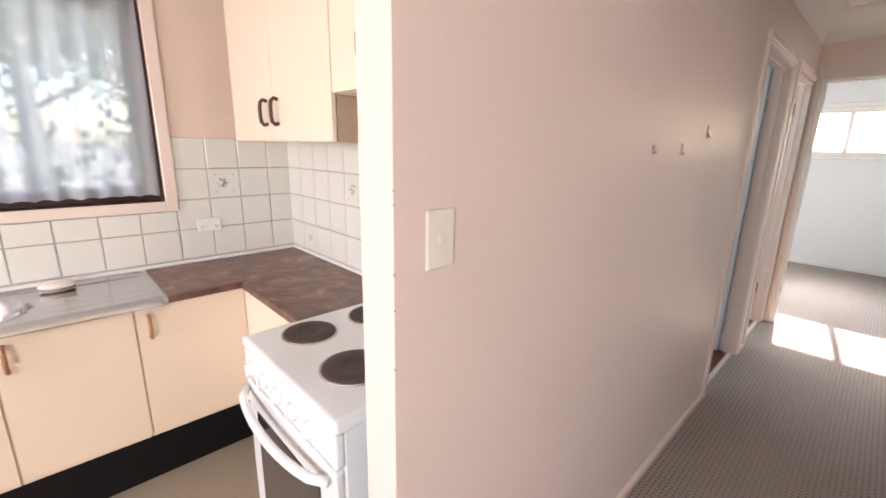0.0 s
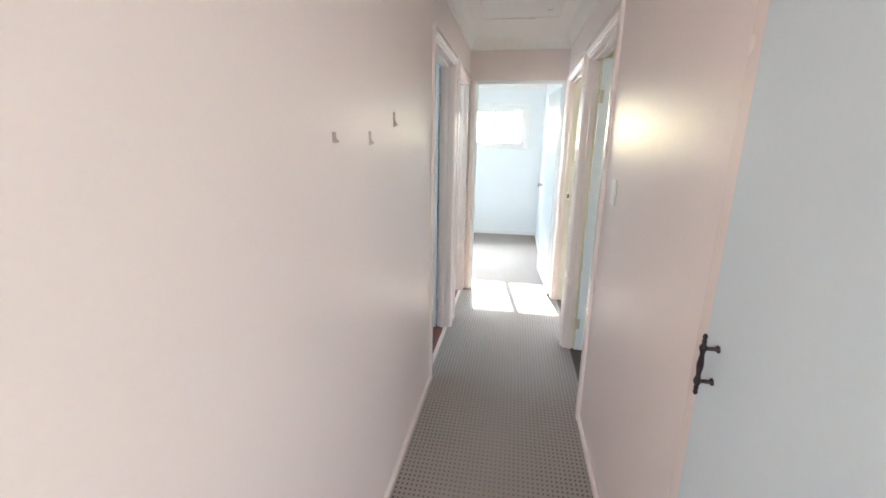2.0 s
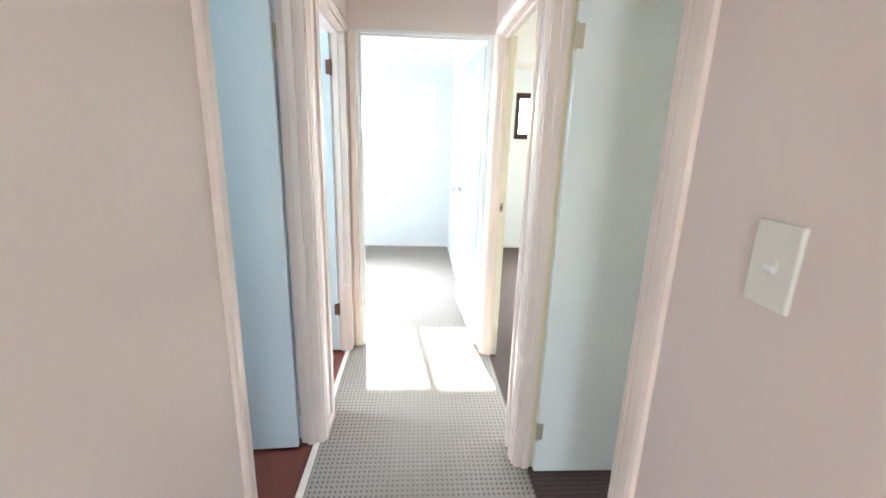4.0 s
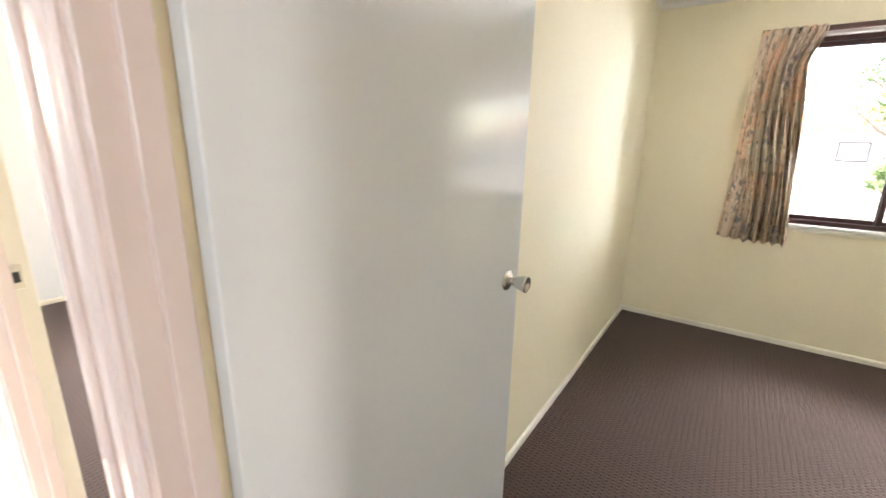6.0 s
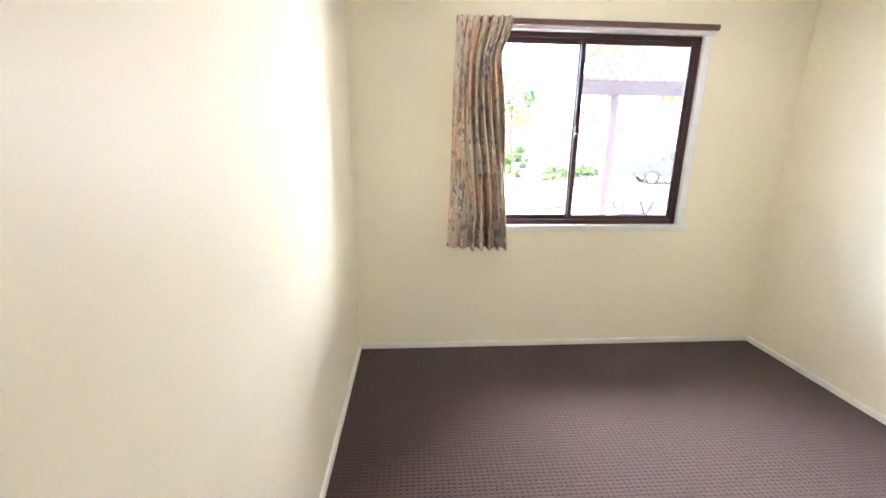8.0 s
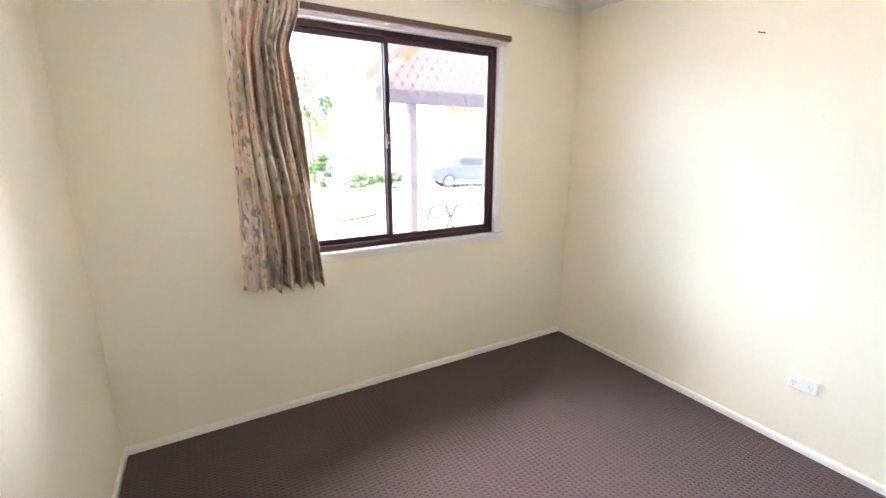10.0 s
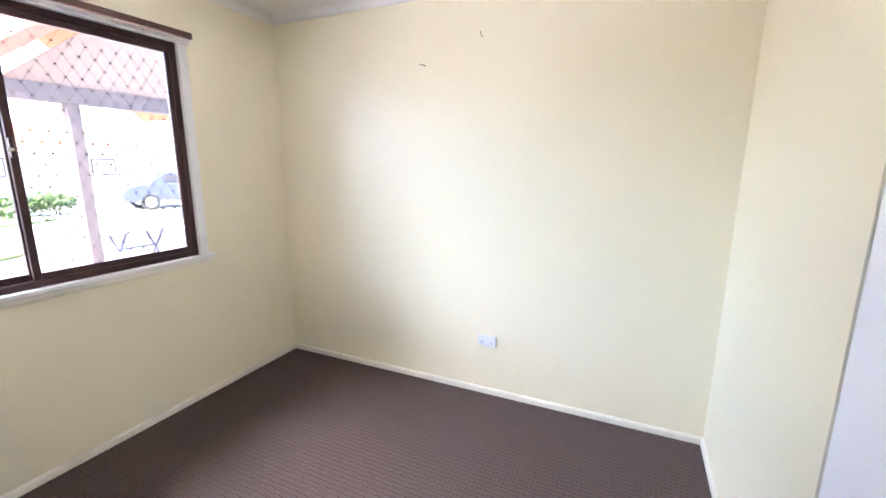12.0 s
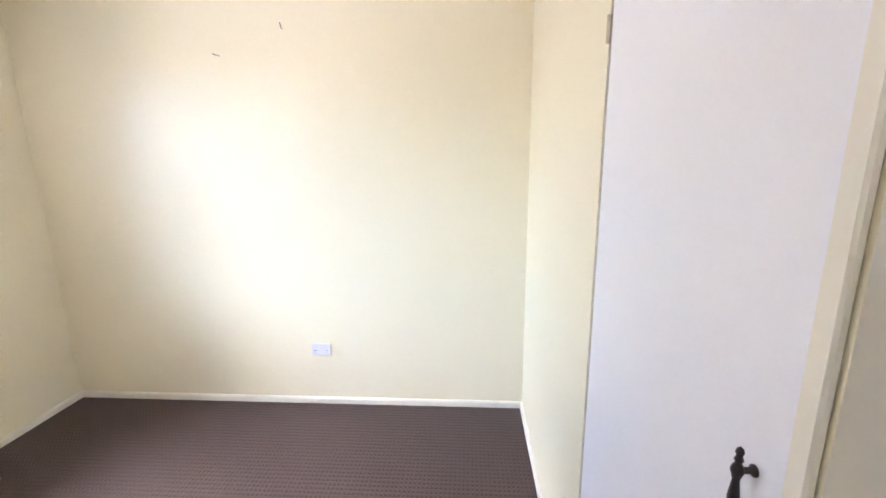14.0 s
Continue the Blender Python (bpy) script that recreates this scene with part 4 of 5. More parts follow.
def nail(x, z, a):
    n = thing("wall_nail", (x, SOUTH, z), "small bent nail still stuck in the yellow wall", "nail", "nails in the bedroom wall")
    c, s = math.cos(a), math.sin(a)
    part("shank", tube([(0, -0.002, 0), (0.004 * c, 0.012, 0.004 * s), (0.022 * c, 0.020, 0.022 * s)], 0.0022), IRON, n)
    part("head", lathe([(0.0045, 0.0), (0.0045, 0.0015)], 10, m=Matrix.Translation((0.022 * c, 0.020, 0.022 * s))), IRON, n)


nail(3.30, 2.005, 0.25)
nail(2.95, 2.125, 1.5)


# ---- kitchen ----
BT = 0.872
FX, FY = -1.415, 0.405   # bench fronts: sink run, stove run


def d_handle(parent, at, m, length, material, label):
    """A flat D handle: two feet and a rounded grip; local x stands out."""
    mm = Matrix.Translation(at) @ m
    h = length / 2
    bm = bmesh.new()
    pts = [(0.0, 0, h - 0.008), (0.016, 0, h - 0.004), (0.026, 0, h - 0.014), (0.029, 0, h * 0.4), (0.029, 0, -h * 0.4), (0.026, 0, -h + 0.014), (0.016, 0, -h + 0.004), (0.0, 0, -h + 0.008)]
    tube([mm @ Vector(p) for p in pts], 0.0075, 8, bm)
    return part("handle", bm, material, parent, label, True)


def base_unit(y0, y1, handle_y, label, top=BT - 0.034):
    u = thing("base_cupboard", (FX - 0.014, y0, 0), label, "cupboard", "base cupboards under the sink bench")
    part("body", box((-0.44, 0.001, 0.24), (-0.022, y1 - y0 - 0.001, top)), PEACH, u)
    part("kickboard", box((-0.09, 0.0, 0.0), (-0.07, y1 - y0 + 0.002, 0.24)), BLACK, u)
    dr = part("door", box((-0.020, 0.006, 0.262), (-0.002, y1 - y0 + 0.0005, BT - 0.036), 0.001), PEACH, u)
    part("edge_strip", box((-0.0205, 0.0, 0.262), (-0.0060, 0.0062, BT - 0.036)), PEACHEDGE, dr)
    d_handle(dr, (-0.002, handle_y - y0, 0.755), Matrix.Identity(4), 0.105, HANDLEWOOD, "tan wooden handle")


base_unit(-0.008, 0.418, 0.040, "peach laminate base cupboard beside the corner")
base_unit(-0.415, -0.010, -0.378, "peach laminate base cupboard under the sink", 0.66)
base_unit(-0.820, -0.417, -0.455, "peach laminate base cupboard under the sink", 0.66)
cu = thing("corner_base_cupboard", (FX - 0.014, FY + 0.014, 0), "peach laminate end panel between bench corner and stove", "cupboard")
part("body", box((-0.44, 0.022, 0.24), (0.588, 0.45, BT - 0.034)), PEACH, cu)
part("front_panel", box((0.001, 0.0, 0.262), (0.590, 0.020, BT - 0.036), 0.0015), PEACH, cu)
part("kickboard", box((-0.068, 0.07, 0.0), (0.588, 0.09, 0.24)), BLACK, cu)

bench = thing("bench_top", (0, 0, 0), "L-shaped brown mottled laminate bench top", "bench top")
part("sink_run", box((KW, 0.112, BT - 0.032), (FX, KN, BT), 0.0012), LAMINATE, bench)
part("stove_run", box((FX, FY, BT - 0.0325), (-0.822, KN, BT - 0.0001), 0.0012), LAMINATE, bench)
part("edge_strip", box((FX - 0.001, 0.114, BT - 0.030), (FX + 0.003, FY - 0.003, BT - 0.003), 0.001), LAMINATE, bench)
part("sealant", box((KW, -0.9, BT), (KW + 0.012, KN - 0.002, BT + 0.018), 0.004), WHITEPLASTIC, bench)
part("sealant", box((KW + 0.012, KN - 0.012, BT), (-0.12, KN - 0.0005, BT + 0.018), 0.004), WHITEPLASTIC, bench)


def sink_top():
    """Pressed steel drainer with raised rims and a round bowl."""
    bm = bmesh.new()
    x0, x1, y0, y1 = KW + 0.013, FX + 0.012, -1.25, 0.112
    nx, ny = 30, 60
    cx, cy, r = -1.655, -0.50, 0.185
    g = []
    for j in range(ny + 1):
        row = []
        for i in range(nx + 1):
            x, y = x0 + (x1 - x0) * i / nx, y0 + (y1 - y0) * j / ny
            d = math.hypot(x - cx, y - cy)
            z = BT + 0.004
            edge = min(x - x0, x1 - x, y1 - y)
            if edge > 0.03:
                z -= 0.010
                if y > -0.25:
                    z += 0.0014 * math.sin((x - x0) * 2 * math.pi / 0.07)
            if d < r:
                z = BT - 0.006 - 0.15 * min(1, (r - d) / 0.05) ** 0.6
            row.append(bm.verts.new((x, y, z)))
        g.append(row)
    for j in range(ny):
        for i in range(nx):
            bm.faces.new((g[j][i], g[j][i + 1], g[j + 1][i + 1], g[j + 1][i]))
    for j in range(ny):
        a, b = g[j][nx], g[j + 1][nx]
        bm.faces.new((b, a, bm.verts.new((a.co.x, a.co.y, BT - 0.034)), bm.verts.new((b.co.x, b.co.y, BT - 0.034))))
    for i in range(nx):
        a, b = g[ny][i], g[ny][i + 1]
        bm.faces.new((a, b, bm.verts.new((b.co.x, b.co.y, BT - 0.001)), bm.verts.new((a.co.x, a.co.y, BT - 0.001))))
    bmesh.ops.remove_doubles(bm, verts=bm.verts, dist=1e-5)
    return bm


sink = thing("kitchen_sink", (0, 0, 0), "stainless steel sink with a pressed drainer", "sink")
part("basin", sink_top(), STEEL, sink, smooth=True)
part("plug_hole", lathe([(0.03, 0.0), (0.03, 0.003), (0.022, 0.004)], 20, m=Matrix.Translation((-1.655, -0.5, BT - 0.158))), CHROME, sink)
soap = thing("soap_dish", (-1.80, -0.215, BT - 0.004), "oval white soap on a tan dish on the drainer", "soap dish")
part("dish", lathe([(0.042, 0.0), (0.052, 0.008), (0.048, 0.010)], 24, m=Matrix.Diagonal((0.85, 1.2, 1, 1))), HOOKTAN, soap, smooth=True)
part("soap", lathe([(0.030, 0.009), (0.043, 0.014), (0.046, 0.020), (0.040, 0.027), (0.022, 0.030), (0.003, 0.031)], 24, m=Matrix.Diagonal((0.95, 1.35, 1.2, 1))), SOAP, soap, smooth=True)


# stove
def build_stove():
    x0, x1, y0, y1, t = -0.812, -0.205, 0.205, 0.81, 0.882
    s = thing("stove", (0, 0, 0), "white enamel electric stove with four solid hotplates", "stove")
    part("body", box((x0 + 0.008, y0 + 0.03, 0.03), (x1 - 0.008, y1, t - 0.042), 0.004), ENAMEL, s)
    part("cooktop", box((x0, y0, t - 0.040), (x1, y1, t), 0.014, segments=3), ENAMEL, s)
    w = x1 - x0
    for cx, cy, r in ((0.13, 0.178, 0.086), (w - 0.185, 0.172, 0.096), (0.145, 0.43, 0.096), (w - 0.175, 0.43, 0.080)):
        m = Matrix.Translation((x0 + cx, y0 + cy, t))
        hp = part("hotplate", lathe([(r * 0.97, 0.001), (r * 0.97, 0.007), (r * 0.92, 0.0095), (r * 0.40, 0.0095), (r * 0.36, 0.007), (r * 0.30, 0.0065), (0.004, 0.0065)], 40, m=m), HOTPLATE, s, "dark cast-iron hotplate", True)
        part("trim_ring", lathe([(r * 1.06, 0.0005), (r * 1.05, 0.004), (r * 0.98, 0.005), (r * 0.975, 0.0005)], 40, m=m), CHROME, hp, smooth=True)
    part("control_panel", box((x0 + 0.006, y0 + 0.004, t - 0.135), (x1 - 0.006, y0 + 0.030, t - 0.041), 0.006, segments=2), ENAMEL, s)
    for i in range(5):
        x = x0 + 0.075 + i * 0.100
        m = Matrix.Translation((x, y0 + 0.006, t - 0.088)) @ Matrix.Rotation(math.pi / 2, 4, "X")
        k = part("control_knob", lathe([(0.026, 0.0), (0.026, 0.006), (0.022, 0.010), (0.021, 0.015), (0.018, 0.017)], 24, m=m), ENAMEL, s, smooth=True)
        part("grip", box((x - 0.004, y0 - 0.019, t - 0.109), (x + 0.004, y0 - 0.009, t - 0.067), 0.002), ENAMEL, k)
    dr = part("oven_door", box((x0 + 0.010, y0 + 0.002, 0.20), (x1 - 0.010, y0 + 0.030, t - 0.148), 0.008, segments=2), ENAMEL, s)
    part("oven_glass", box((x0 + 0.09, y0 - 0.001, 0.30), (x1 - 0.09, y0 + 0.004, t - 0.235), 0.002), OVENGLASS, dr)
    pts = []
    for i in range(13):
        u = i / 12
        pts.append((x0 + 0.03 + (w - 0.06) * u, y0 - 0.006 - 0.05 * math.sin(math.pi * u) ** 0.45, t - 0.172 - 0.012 * math.sin(math.pi * u)))
    part("oven_handle", tube(pts, 0.013, 12), ENAMEL, dr, "curved white bar handle", True)
    part("drawer", box((x0 + 0.010, y0 + 0.006, 0.05), (x1 - 0.010, y0 + 0.030, 0.19), 0.006), ENAMEL, s)
    for x in (x0 + 0.05, x1 - 0.05):
        for y in (y0 + 0.08, y1 - 0.06):
            part("foot", lathe([(0.02, 0.0), (0.02, 0.03)], 12, m=Matrix.Translation((x, y, 0))), BLACK, s)


build_stove()


# wall cupboards
def wall_cupboard(x0, x1, z0, z1, doors, label):
    u = thing("wall_cupboard", (x0, KN, z0), label, "cupboard", "wall cupboards")
    d = KN - 0.513
    part("body", box((0, -d + 0.019, 0.0), (x1 - x0, -0.001, z1 - z0)), PEACH, u)
    n = len(doors)
    for i, hx in enumerate(doors):
        a, b = (x1 - x0) * i / n, (x1 - x0) * (i + 1) / n
        dr = part("door", box((a + 0.002, -d, 0.002), (b - 0.002, -d + 0.017, z1 - z0 - 0.002), 0.0015), PEACH, u)
        d_handle(dr, (hx - x0, -d, 0.112), Matrix.Rotation(-math.pi / 2, 4, "Z"), 0.105, BROWNWOOD, "brown wooden D handle")
    part("edge_strip", box((x1 - x0 - 0.0035, -d + 0.019, 0.0005), (x1 - x0 + 0.001, -0.003, z1 - z0)), PEACHEDGE, u)


wall_cupboard(-1.632, -0.706, 1.504, 2.28, (-1.228, -1.120), "peach laminate double wall cupboard")
wall_cupboard(-0.702, -0.105, 1.652, 2.28, (-0.500,), "short peach laminate cupboard above the stove")

# kitchen window with sheer curtain
w4 = window("window_4", "brown aluminium kitchen window behind a sheer curtain", "x", KW - 0.05, -1.20, 0.238, 1.20, 2.13, [-0.49], -1, 0.04, 0.05)
for lo, hi in (((0.238, 1.155), (0.292, 2.19)), ((-1.26, 1.155), (-1.20, 2.19)), ((-1.20, 2.13), (0.238, 2.19)), ((-1.20, 1.155), (0.238, 1.205))):
    part("architrave", box((KW + 0.0005, lo[0], lo[1]), (KW + 0.020, hi[0], hi[1]), 0.004), TRIM, w4)
part("reveal", box((KW - 0.049, -1.19, 1.201), (KW - 0.001, 0.2375, 1.2085)), ALU, w4)
part("reveal", box((KW - 0.049, 0.225, 1.2085), (KW - 0.001, 0.2375, 2.129)), ALU, w4)


def sheer_curtain():
    bm = bmesh.new()
    cols, rows = 260, 24
    g = []
    for j in range(rows + 1):
        row = []
        for i in range(cols + 1):
            u, v = i / cols, j / rows
            y = -1.19 + 1.412 * u + 0.012 * (1 - v) * (u > 0.9)
            low = 1.232 + 0.008 * abs(math.sin(u * 60))
            z = 2.125 + (low - 2.125) * v
            x = KW - 0.016 + 0.010 * math.sin(u * 95 + 1.5 * math.sin(v * 2)) + 0.005 * math.sin(u * 41)
            row.append(bm.verts.new((x, y, z)))
        g.append(row)
    for j in range(rows):
        for i in range(cols):
            bm.faces.new((g[j][i], g[j][i + 1], g[j + 1][i + 1], g[j + 1][i]))
    return bm


tagged(part("sheer_curtain", sheer_curtain(), SHEER, smooth=True), "white sheer lace curtain across the kitchen window", "curtain")


# ---- outside ----
tagged(part("ground", box((-150, -150, -0.6), (150, 150, -0.35)), CONCRETE), "pale sunlit ground around the house", "ground", kind="structure")


def lawn(x, y, rx, ry):
    bm = bmesh.new()
    top = [bm.verts.new((x + rx * math.cos(a) * (1 + 0.08 * math.sin(3 * a)), y + ry * math.sin(a), -0.30)) for a in [2 * math.pi * i / 40 for i in range(40)]]
    low = [bm.verts.new((v.co.x, v.co.y, -0.36)) for v in top]
    bm.faces.new(top)
    for i in range(40):
        bm.faces.new((top[i], low[i], low[(i + 1) % 40], top[(i + 1) % 40]))
    bmesh.ops.recalc_face_normals(bm, faces=bm.faces)
    return tagged(part("lawn", bm, GRASS), "patch of green lawn in the yard", "lawn", kind="structure")


lawn(13.7, -0.1, 1.3, 1.3)
lawn(19.3, -2.6, 1.3, 1.6)
lawn(-9.0, 0.0, 5.0, 9.0)


def leaves(centre, size, count, leaf_size, seed, clumps=40):
    """Many small bent leaves gathered in clumps round the middle of a crown."""
    rg = np.random.RandomState(seed)
    verts, faces = [], []
    cs = rg.normal(size=(clumps, 3))
    cs /= np.linalg.norm(cs, axis=1)[:, None]
    cs *= rg.uniform(0.35, 1.0, (clumps, 1)) * np.array(size)
    for n in range(count):
        c = cs[rg.randint(clumps)] + rg.normal(size=3) * np.array(size) * 0.16 + np.array(centre)
        a, b = rg.normal(size=3), rg.normal(size=3)
        a /= np.linalg.norm(a)
        b = np.cross(a, b)
        b /= np.linalg.norm(b)
        s = leaf_size * rg.uniform(0.6, 1.4)
        k = len(verts)
        verts += [tuple(c - a * s), tuple(c + b * s * 0.4), tuple(c + a * s), tuple(c - b * s * 0.4)]
        faces.append((k, k + 1, k + 2, k + 3))
    me = bpy.data.meshes.new("crown")
    me.from_pydata(verts, [], faces)
    return me


def tree(x, y, h, spread, seed, material, label, base=-0.36):
    t = thing("tree", (x, y, base), label, "tree", "trees outside")
    rg = random.Random(seed)
    bm = bmesh.new()
    r0 = 0.03 * h
    lathe([(r0 * 1.3, 0), (r0, 0.15 * h), (r0 * 0.75, 0.4 * h), (r0 * 0.45, 0.7 * h), (r0 * 0.15, 0.92 * h)], 10, bm)
    for i in range(9):
        a, z = rg.uniform(0, 6.28), h * rg.uniform(0.3, 0.75)
        l = spread * rg.uniform(0.5, 0.95)
        tube([(0, 0, z), (l * 0.5 * math.cos(a), l * 0.5 * math.sin(a), z + l * 0.3), (l * math.cos(a), l * math.sin(a), z + l * 0.75)], r0 * 0.25, 6, bm)
    part("trunk", bm, BARK, t)
    me = leaves((0, 0, h * 0.66), (spread, spread, h * 0.36), 2600, 0.032 * h * 0.5, seed)
    me.materials.append(material)
    c = new("crown", me)
    c.parent = t
    tagged(c, kind="stuff")
    return t


tree(24.5, -2.1, 6.5, 1.6, 3, LEAF, "green leafy tree across the yard")
tree(31.0, 2.0, 8.0, 2.8, 4, LEAF2, "pale green tree across the yard")
tree(-7.0, -0.9, 5.5, 1.9, 5, LEAF2, "yellow-green tree outside the kitchen window")
tree(-9.5, 1.6, 6.5, 2.3, 6, LEAF, "green tree outside the kitchen window")
tree(-8.5, -3.2, 6.0, 2.2, 7, LEAF, "green tree outside the kitchen window")
tree(-13.0, -0.2, 8.0, 3.0, 8, LEAF, "tall green tree behind the garden")


def hedge(x, y, sx, sy, sz, seed, label):
    me = leaves((0, 0, sz * 0.5), (sx, sy, sz * 0.55), 1500, 0.09, seed, 30)
    me.materials.append(LEAF)
    ob = new("hedge", me)
    ob.location = (x, y, -0.36)
    tagged(ob, label, "hedge", "hedges across the yard", "stuff")


hedge(22.3, -1.9, 0.7, 0.8, 1.4, 21, "rounded green shrub at the far side of the yard")
hedge(20.4, -3.9, 0.6, 1.5, 0.85, 22, "low green hedge at the far side of the yard")


hedge(-5.6, -1.3, 0.8, 1.5, 2.3, 23, "tall green shrub outside the kitchen window")
hedge(-6.2, 1.0, 0.9, 1.4, 2.0, 24, "leafy green shrub outside the kitchen window")


# gabled patio roof facing the bedroom window
pt = thing("patio_roof", (8.6, -1.2, -0.35), "mauve post-and-beam patio cover with a terracotta gable", "patio cover")
for y in (1.0, -2.2):
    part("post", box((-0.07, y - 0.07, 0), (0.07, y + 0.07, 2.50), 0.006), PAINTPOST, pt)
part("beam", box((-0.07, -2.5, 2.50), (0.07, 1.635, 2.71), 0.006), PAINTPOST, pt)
bm = bmesh.new()
g = [bm.verts.new(c) for c in ((-0.02, -2.43, 2.71), (-0.02, 1.63, 2.71), (-0.02, -0.4, 4.30))]
g2 = [bm.verts.new((0.02, v.co.y, v.co.z)) for v in g]
bm.faces.new(g), bm.faces.new(g2[::-1])
for i in range(3):
    bm.faces.new((g[i], g2[i], g2[(i + 1) % 3], g[(i + 1) % 3]))
bmesh.ops.recalc_face_normals(bm, faces=bm.faces)
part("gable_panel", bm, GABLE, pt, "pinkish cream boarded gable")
for s, ye in ((1, 1.87), (-1, -2.67)):
    a, b = Vector((-0.25, ye, 2.72)), Vector((-0.25, -0.4, 4.49))
    for nm, xa, xb, dz, m in (("barge_board", -0.06, 0.0, 0.0, BARGE), ("roof_slope", 0.0, 5.0, 0.06, TERRA)):
        bm = bmesh.new()
        vs = []
        for x in (xa - 0.25, xb - 0.25):
            for p, d in ((a, 0.0), (b, 0.0), (b, 0.16), (a, 0.16)):
                vs.append(bm.verts.new((x, p.y, p.z + d * (1 if nm == "barge_board" else 0.4) + dz)))
        for q in ((0, 1, 2, 3), (7, 6, 5, 4), (0, 4, 5, 1), (1, 5, 6, 2), (2, 6, 7, 3), (3, 7, 4, 0)):
            bm.faces.new([vs[k] for k in q])
        bmesh.ops.recalc_face_normals(bm, faces=bm.faces)
        part(nm, bm, m, pt)


def patio_table(x, y):
    o = thing("patio_table", (x, y, -0.35), "pale slatted outdoor table with dark crossed legs", "table")
    for i in range(6):
        part("slat", box((-0.40 + i * 0.135, -0.76, 0.672), (-0.275 + i * 0.135, 0.76, 0.70), 0.004), CREAMTRIM, o)
    for sy in (-0.30, 0.30):
        for a in (-1, 1):
            part("leg", box((-0.025, -0.02, 0), (0.025, 0.02, 0.80), 0.004, m=Matrix.Translation((-a * 0.26, sy + a * 0.022, 0.0)) @ Matrix.Rotation(a * 0.66, 4, "Y") @ Matrix.Diagonal((1, 1, 1.06, 1))), CARPAINT, o)
        part("batten", box((-0.38, sy - 0.02, 0.640), (0.38, sy + 0.02, 0.671), 0.003), CARPAINT, o)
    part("stretcher", box((-0.02, -0.30, 0.32), (0.02, 0.30, 0.36), 0.003), CARPAINT, o)


patio_table(10.0, -1.5)
FARPANE = mat("pale_reflecting_pane", (0.30, 0.32, 0.33), 0.15, 0.1, 2, 20, 0.0)


def neighbour_house(x, y, w, d, h):
    o = thing("house", (x, y, -0.35), "pale rendered neighbour house with a tiled roof", "house")
    part("wall", box((0, -w / 2, 0), (d, w / 2, h)), BRICK, o)
    bm = bmesh.new()
    e = 0.5
    v = [bm.verts.new(c) for c in ((-e, -w / 2 - e, h), (d + e, -w / 2 - e, h), (d + e, w / 2 + e, h), (-e, w / 2 + e, h), (d / 2, -w / 2 + d / 2, h + 1.7), (d / 2, w / 2 - d / 2, h + 1.7))]
    for q in ((0, 4, 5, 3), (1, 2, 5, 4), (0, 1, 4), (3, 5, 2), (0, 3, 2, 1)):
        bm.faces.new([v[k] for k in q])
    part("roof", bm, TERRA, o)
    for wy in (-w * 0.33, -w * 0.08, w * 0.16, w * 0.36):
        wf = part("window", box((-0.03, wy - 0.7, 0.95), (0.02, wy + 0.7, 2.05), 0.01), ALU, o)
        part("pane", box((-0.035, wy - 0.62, 1.02), (-0.028, wy + 0.62, 1.98)), FARPANE, wf)


neighbour_house(34, -6, 22, 8, 2.6)


def parked_car(x, y, turn):
    c = thing("car", (0, 0, 0), "dark blue car parked across the yard", "car")
    c.matrix_basis = pose(x, y, -0.35, 0, 0, turn)
    bm = bmesh.new()
    prof = [(-2.1, 0.35), (-2.15, 0.75), (-1.9, 0.92), (-1.35, 0.97), (-0.8, 1.40), (0.7, 1.42), (1.3, 1.0), (2.0, 0.88), (2.15, 0.6), (2.1, 0.35)]
    rows = []
    for yy, k in ((-0.85, 0.96), (-0.7, 1.0), (0.7, 1.0), (0.85, 0.96)):
        rows.append([bm.verts.new((px, yy * (0.82 if pz > 1.2 else 1.0), pz * (k if pz > 0.5 else 1))) for px, pz in prof])
    for a, b in zip(rows, rows[1:]):
        for i in range(len(prof) - 1):
            bm.faces.new((a[i], a[i + 1], b[i + 1], b[i]))
    bm.faces.new(rows[0][::-1]), bm.faces.new(rows[-1])
    bmesh.ops.recalc_face_normals(bm, faces=bm.faces)
    part("body", bm, CARPAINT, c)
    for s in (-1, 1):
        part("side_window", box((-0.75, s * 0.80 - 0.02, 1.02), (0.75, s * 0.80 + 0.02, 1.33), 0.02), OVENGLASS, c)
    for wx in (-1.3, 1.3):
        for s in (-1, 1):
            m = Matrix.Translation((wx, s * 0.78, 0.31)) @ Matrix.Rotation(math.pi / 2, 4, "X")
            wh = part("wheel", lathe([(0.31, -0.1), (0.31, 0.1)], 24, m=m), RUBBER, c)
            part("rim", lathe([(0.2, -0.11), (0.2, 0.11)], 20, m=m), CHROME, wh)


parked_car(19.5, -8.6, 75)

# ---- kitchen wall tiles ----
def tile_mesh(w, h):
    return mesh_of(box((0, -w / 2, -h / 2), (0.006, w / 2, h / 2), 0.002), "tile")


P = 0.158
full = tile_mesh(P - 0.005, 0.155 - 0.005)
full.materials.append(TILE)
west, north = bpy.data.objects["wall_kitchen_west"], bpy.data.objects["wall_kitchen_north"]
part("grout", box((KW + 0.0002, -1.25, BT), (KW + 0.003, KN - 0.001, 1.154)), GROUT, west)
part("grout", box((KW + 0.0002, 0.2925, 1.154), (KW + 0.003, KN - 0.001, 1.517)), GROUT, west)
part("grout", box((KW + 0.003, KN - 0.003, BT), (-0.101, KN - 0.0002, 1.66)), GROUT, north)


def lay(parent, m, mesh):
    t = new("tile", mesh)
    t.parent = parent
    t.matrix_basis = m


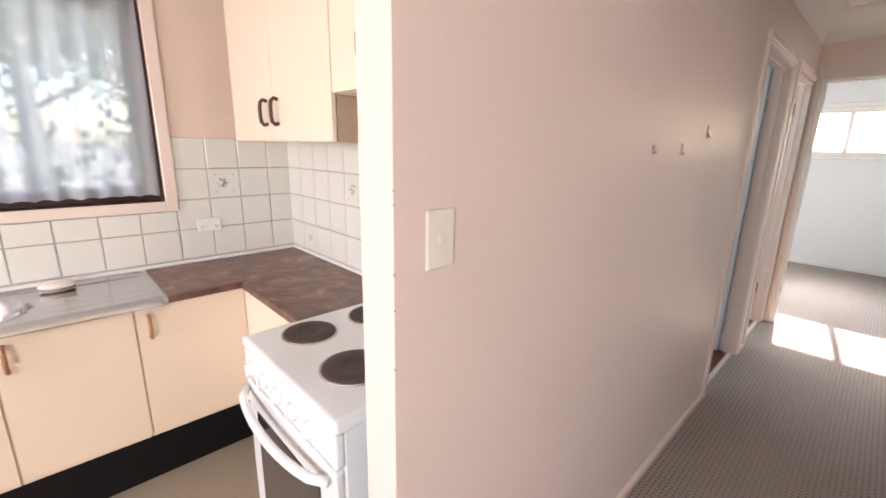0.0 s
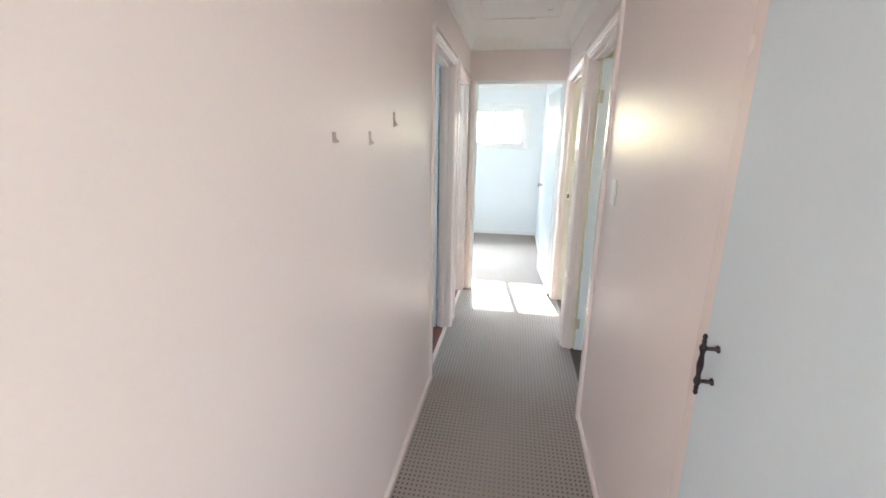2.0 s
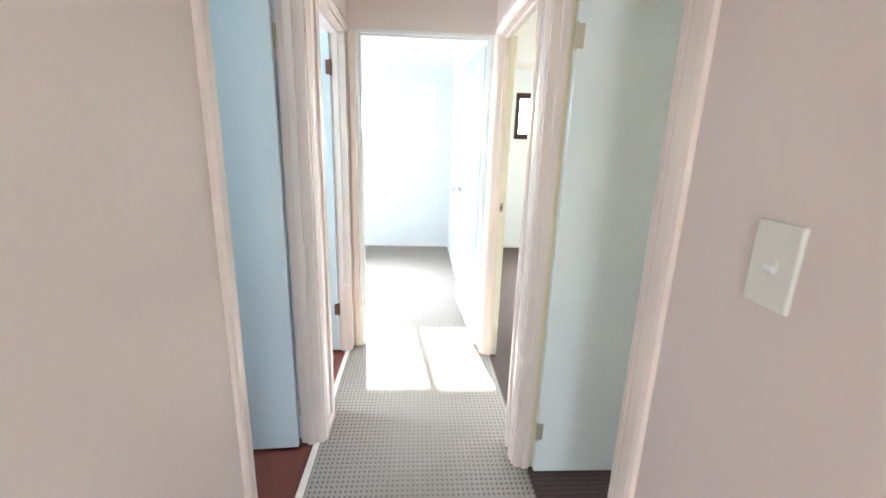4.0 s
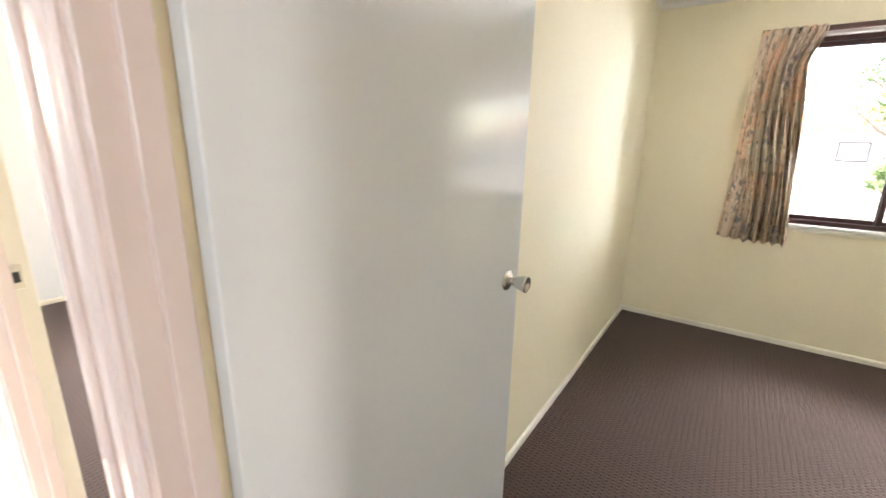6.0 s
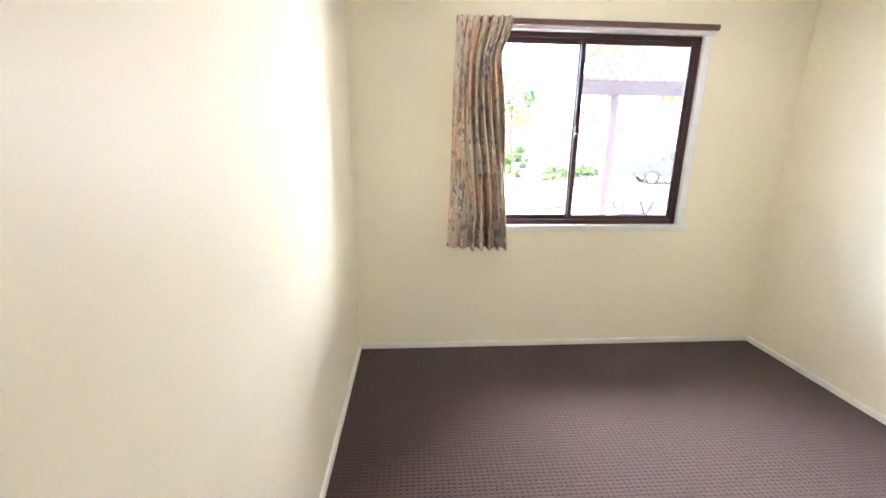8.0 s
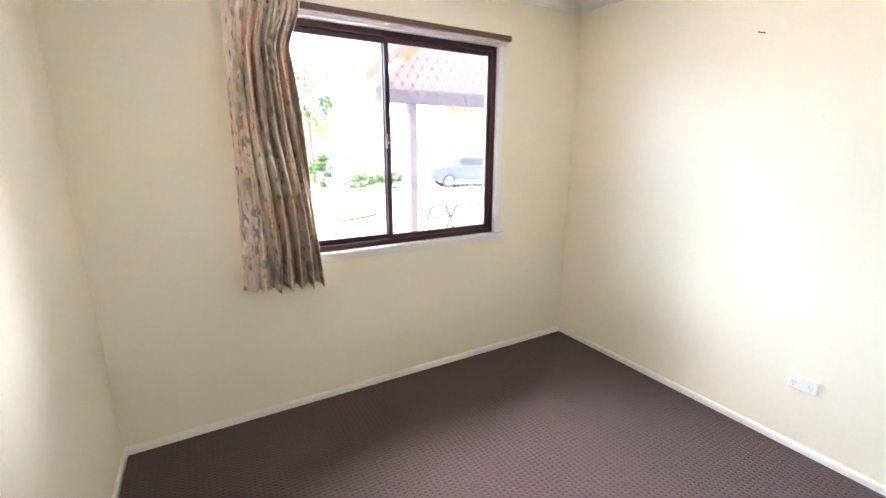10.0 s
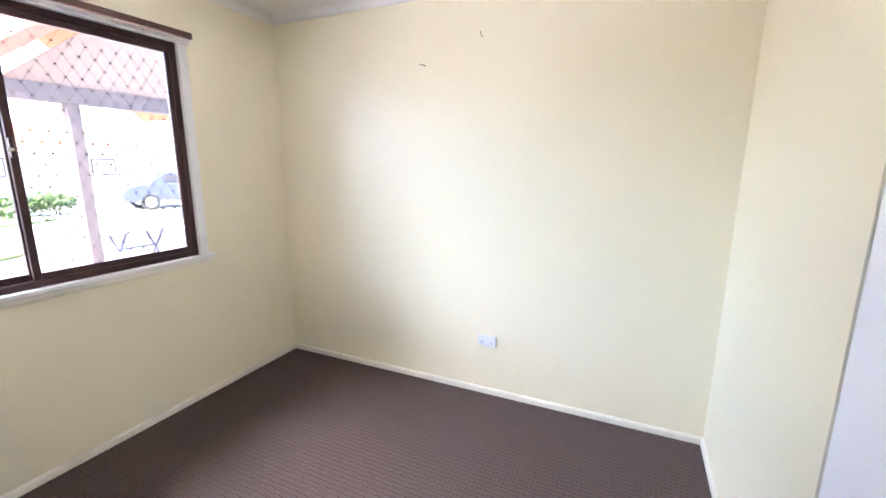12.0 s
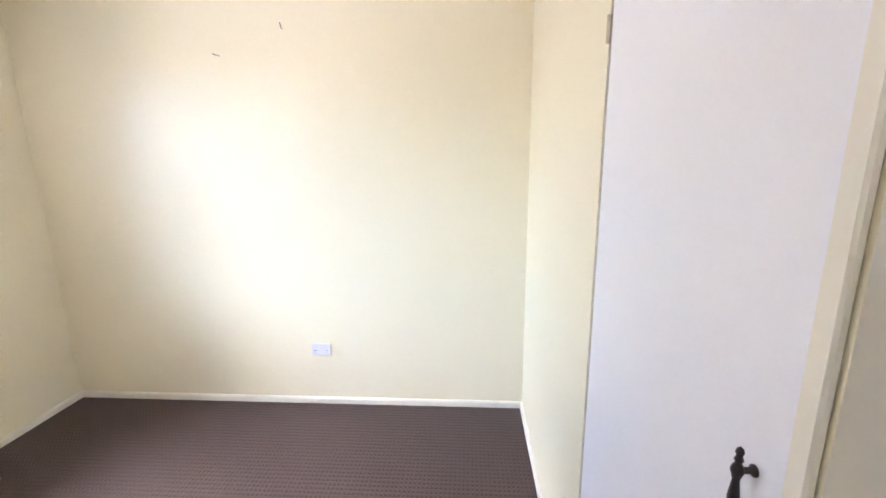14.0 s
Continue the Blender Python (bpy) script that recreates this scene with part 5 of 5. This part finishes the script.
def motif(parent, m, seed):
    """Grey-green flower spray on a decorated tile, with a small scroll in each corner."""
    rg = random.Random(seed)
    bm = bmesh.new()

    def petal(y, z, turn, long, wide):
        mm = m @ Matrix.Translation((0.0061, y, z)) @ Matrix.Rotation(turn, 4, "X") @ Matrix.Rotation(math.pi / 2, 4, "Y") @ Matrix.Diagonal((wide, long, 1, 1))
        lathe([(1.0, 0.0), (0.8, 0.0005)], 8, bm, mm)

    for i in range(11):
        a, d = rg.uniform(0, 6.28), rg.uniform(0.004, 0.024)
        petal(d * math.cos(a), 0.004 + d * math.sin(a), a, rg.uniform(0.007, 0.012), rg.uniform(0.003, 0.006))
    for i in range(5):
        a = rg.uniform(0, 6.28)
        petal(0.034 * math.cos(a), 0.030 * math.sin(a), a, 0.007, 0.0025)
    for sy in (-1, 1):
        for sz in (-1, 1):
            petal(sy * 0.046, sz * 0.042, 0.8 * sy * sz, 0.007, 0.002)
            petal(sy * 0.040, sz * 0.048, -0.6 * sy * sz, 0.004, 0.002)
    part("flower_motif", bm, MOTIF, parent)


short = tile_mesh(P - 0.005, 0.096)
short.materials.append(TILE)
ROWS = [1.4395, 1.2845, 1.1295, 0.9745]
for r, z in enumerate(ROWS):
    for c in range(9):
        y = 0.755 - P / 2 - P * c + 0.0
        if z > 1.2 and y < 0.285:
            continue
        if r == 2 and y < 0.285:
            lay(west, Matrix.Translation((KW + 0.003, y, 1.103)), short)
            continue
        m = Matrix.Translation((KW + 0.003, y, z))
        lay(west, m, full)
        if (r, c) == (1, 1):
            motif(west, m, 3)
    corner = tile_mesh(KN - 0.755 - 0.006, 0.150)
    corner.materials.append(TILE)
    lay(west, Matrix.Translation((KW + 0.003, (KN + 0.755) / 2 - 0.001, z)), corner)
for r, z in enumerate([1.5945] + ROWS):
    for c in range(11):
        x = KW + 0.006 + P / 2 + P * c
        if x > -0.15 or (z > 1.55 and x < -0.74):
            continue
        m = Matrix.Translation((x, KN - 0.003, z)) @ Matrix.Rotation(-math.pi / 2, 4, "Z")
        lay(north, m, full)
        if (r, c) in ((2, 4), (4, 1), (2, 8)):
            motif(north, m, r * 10 + c)
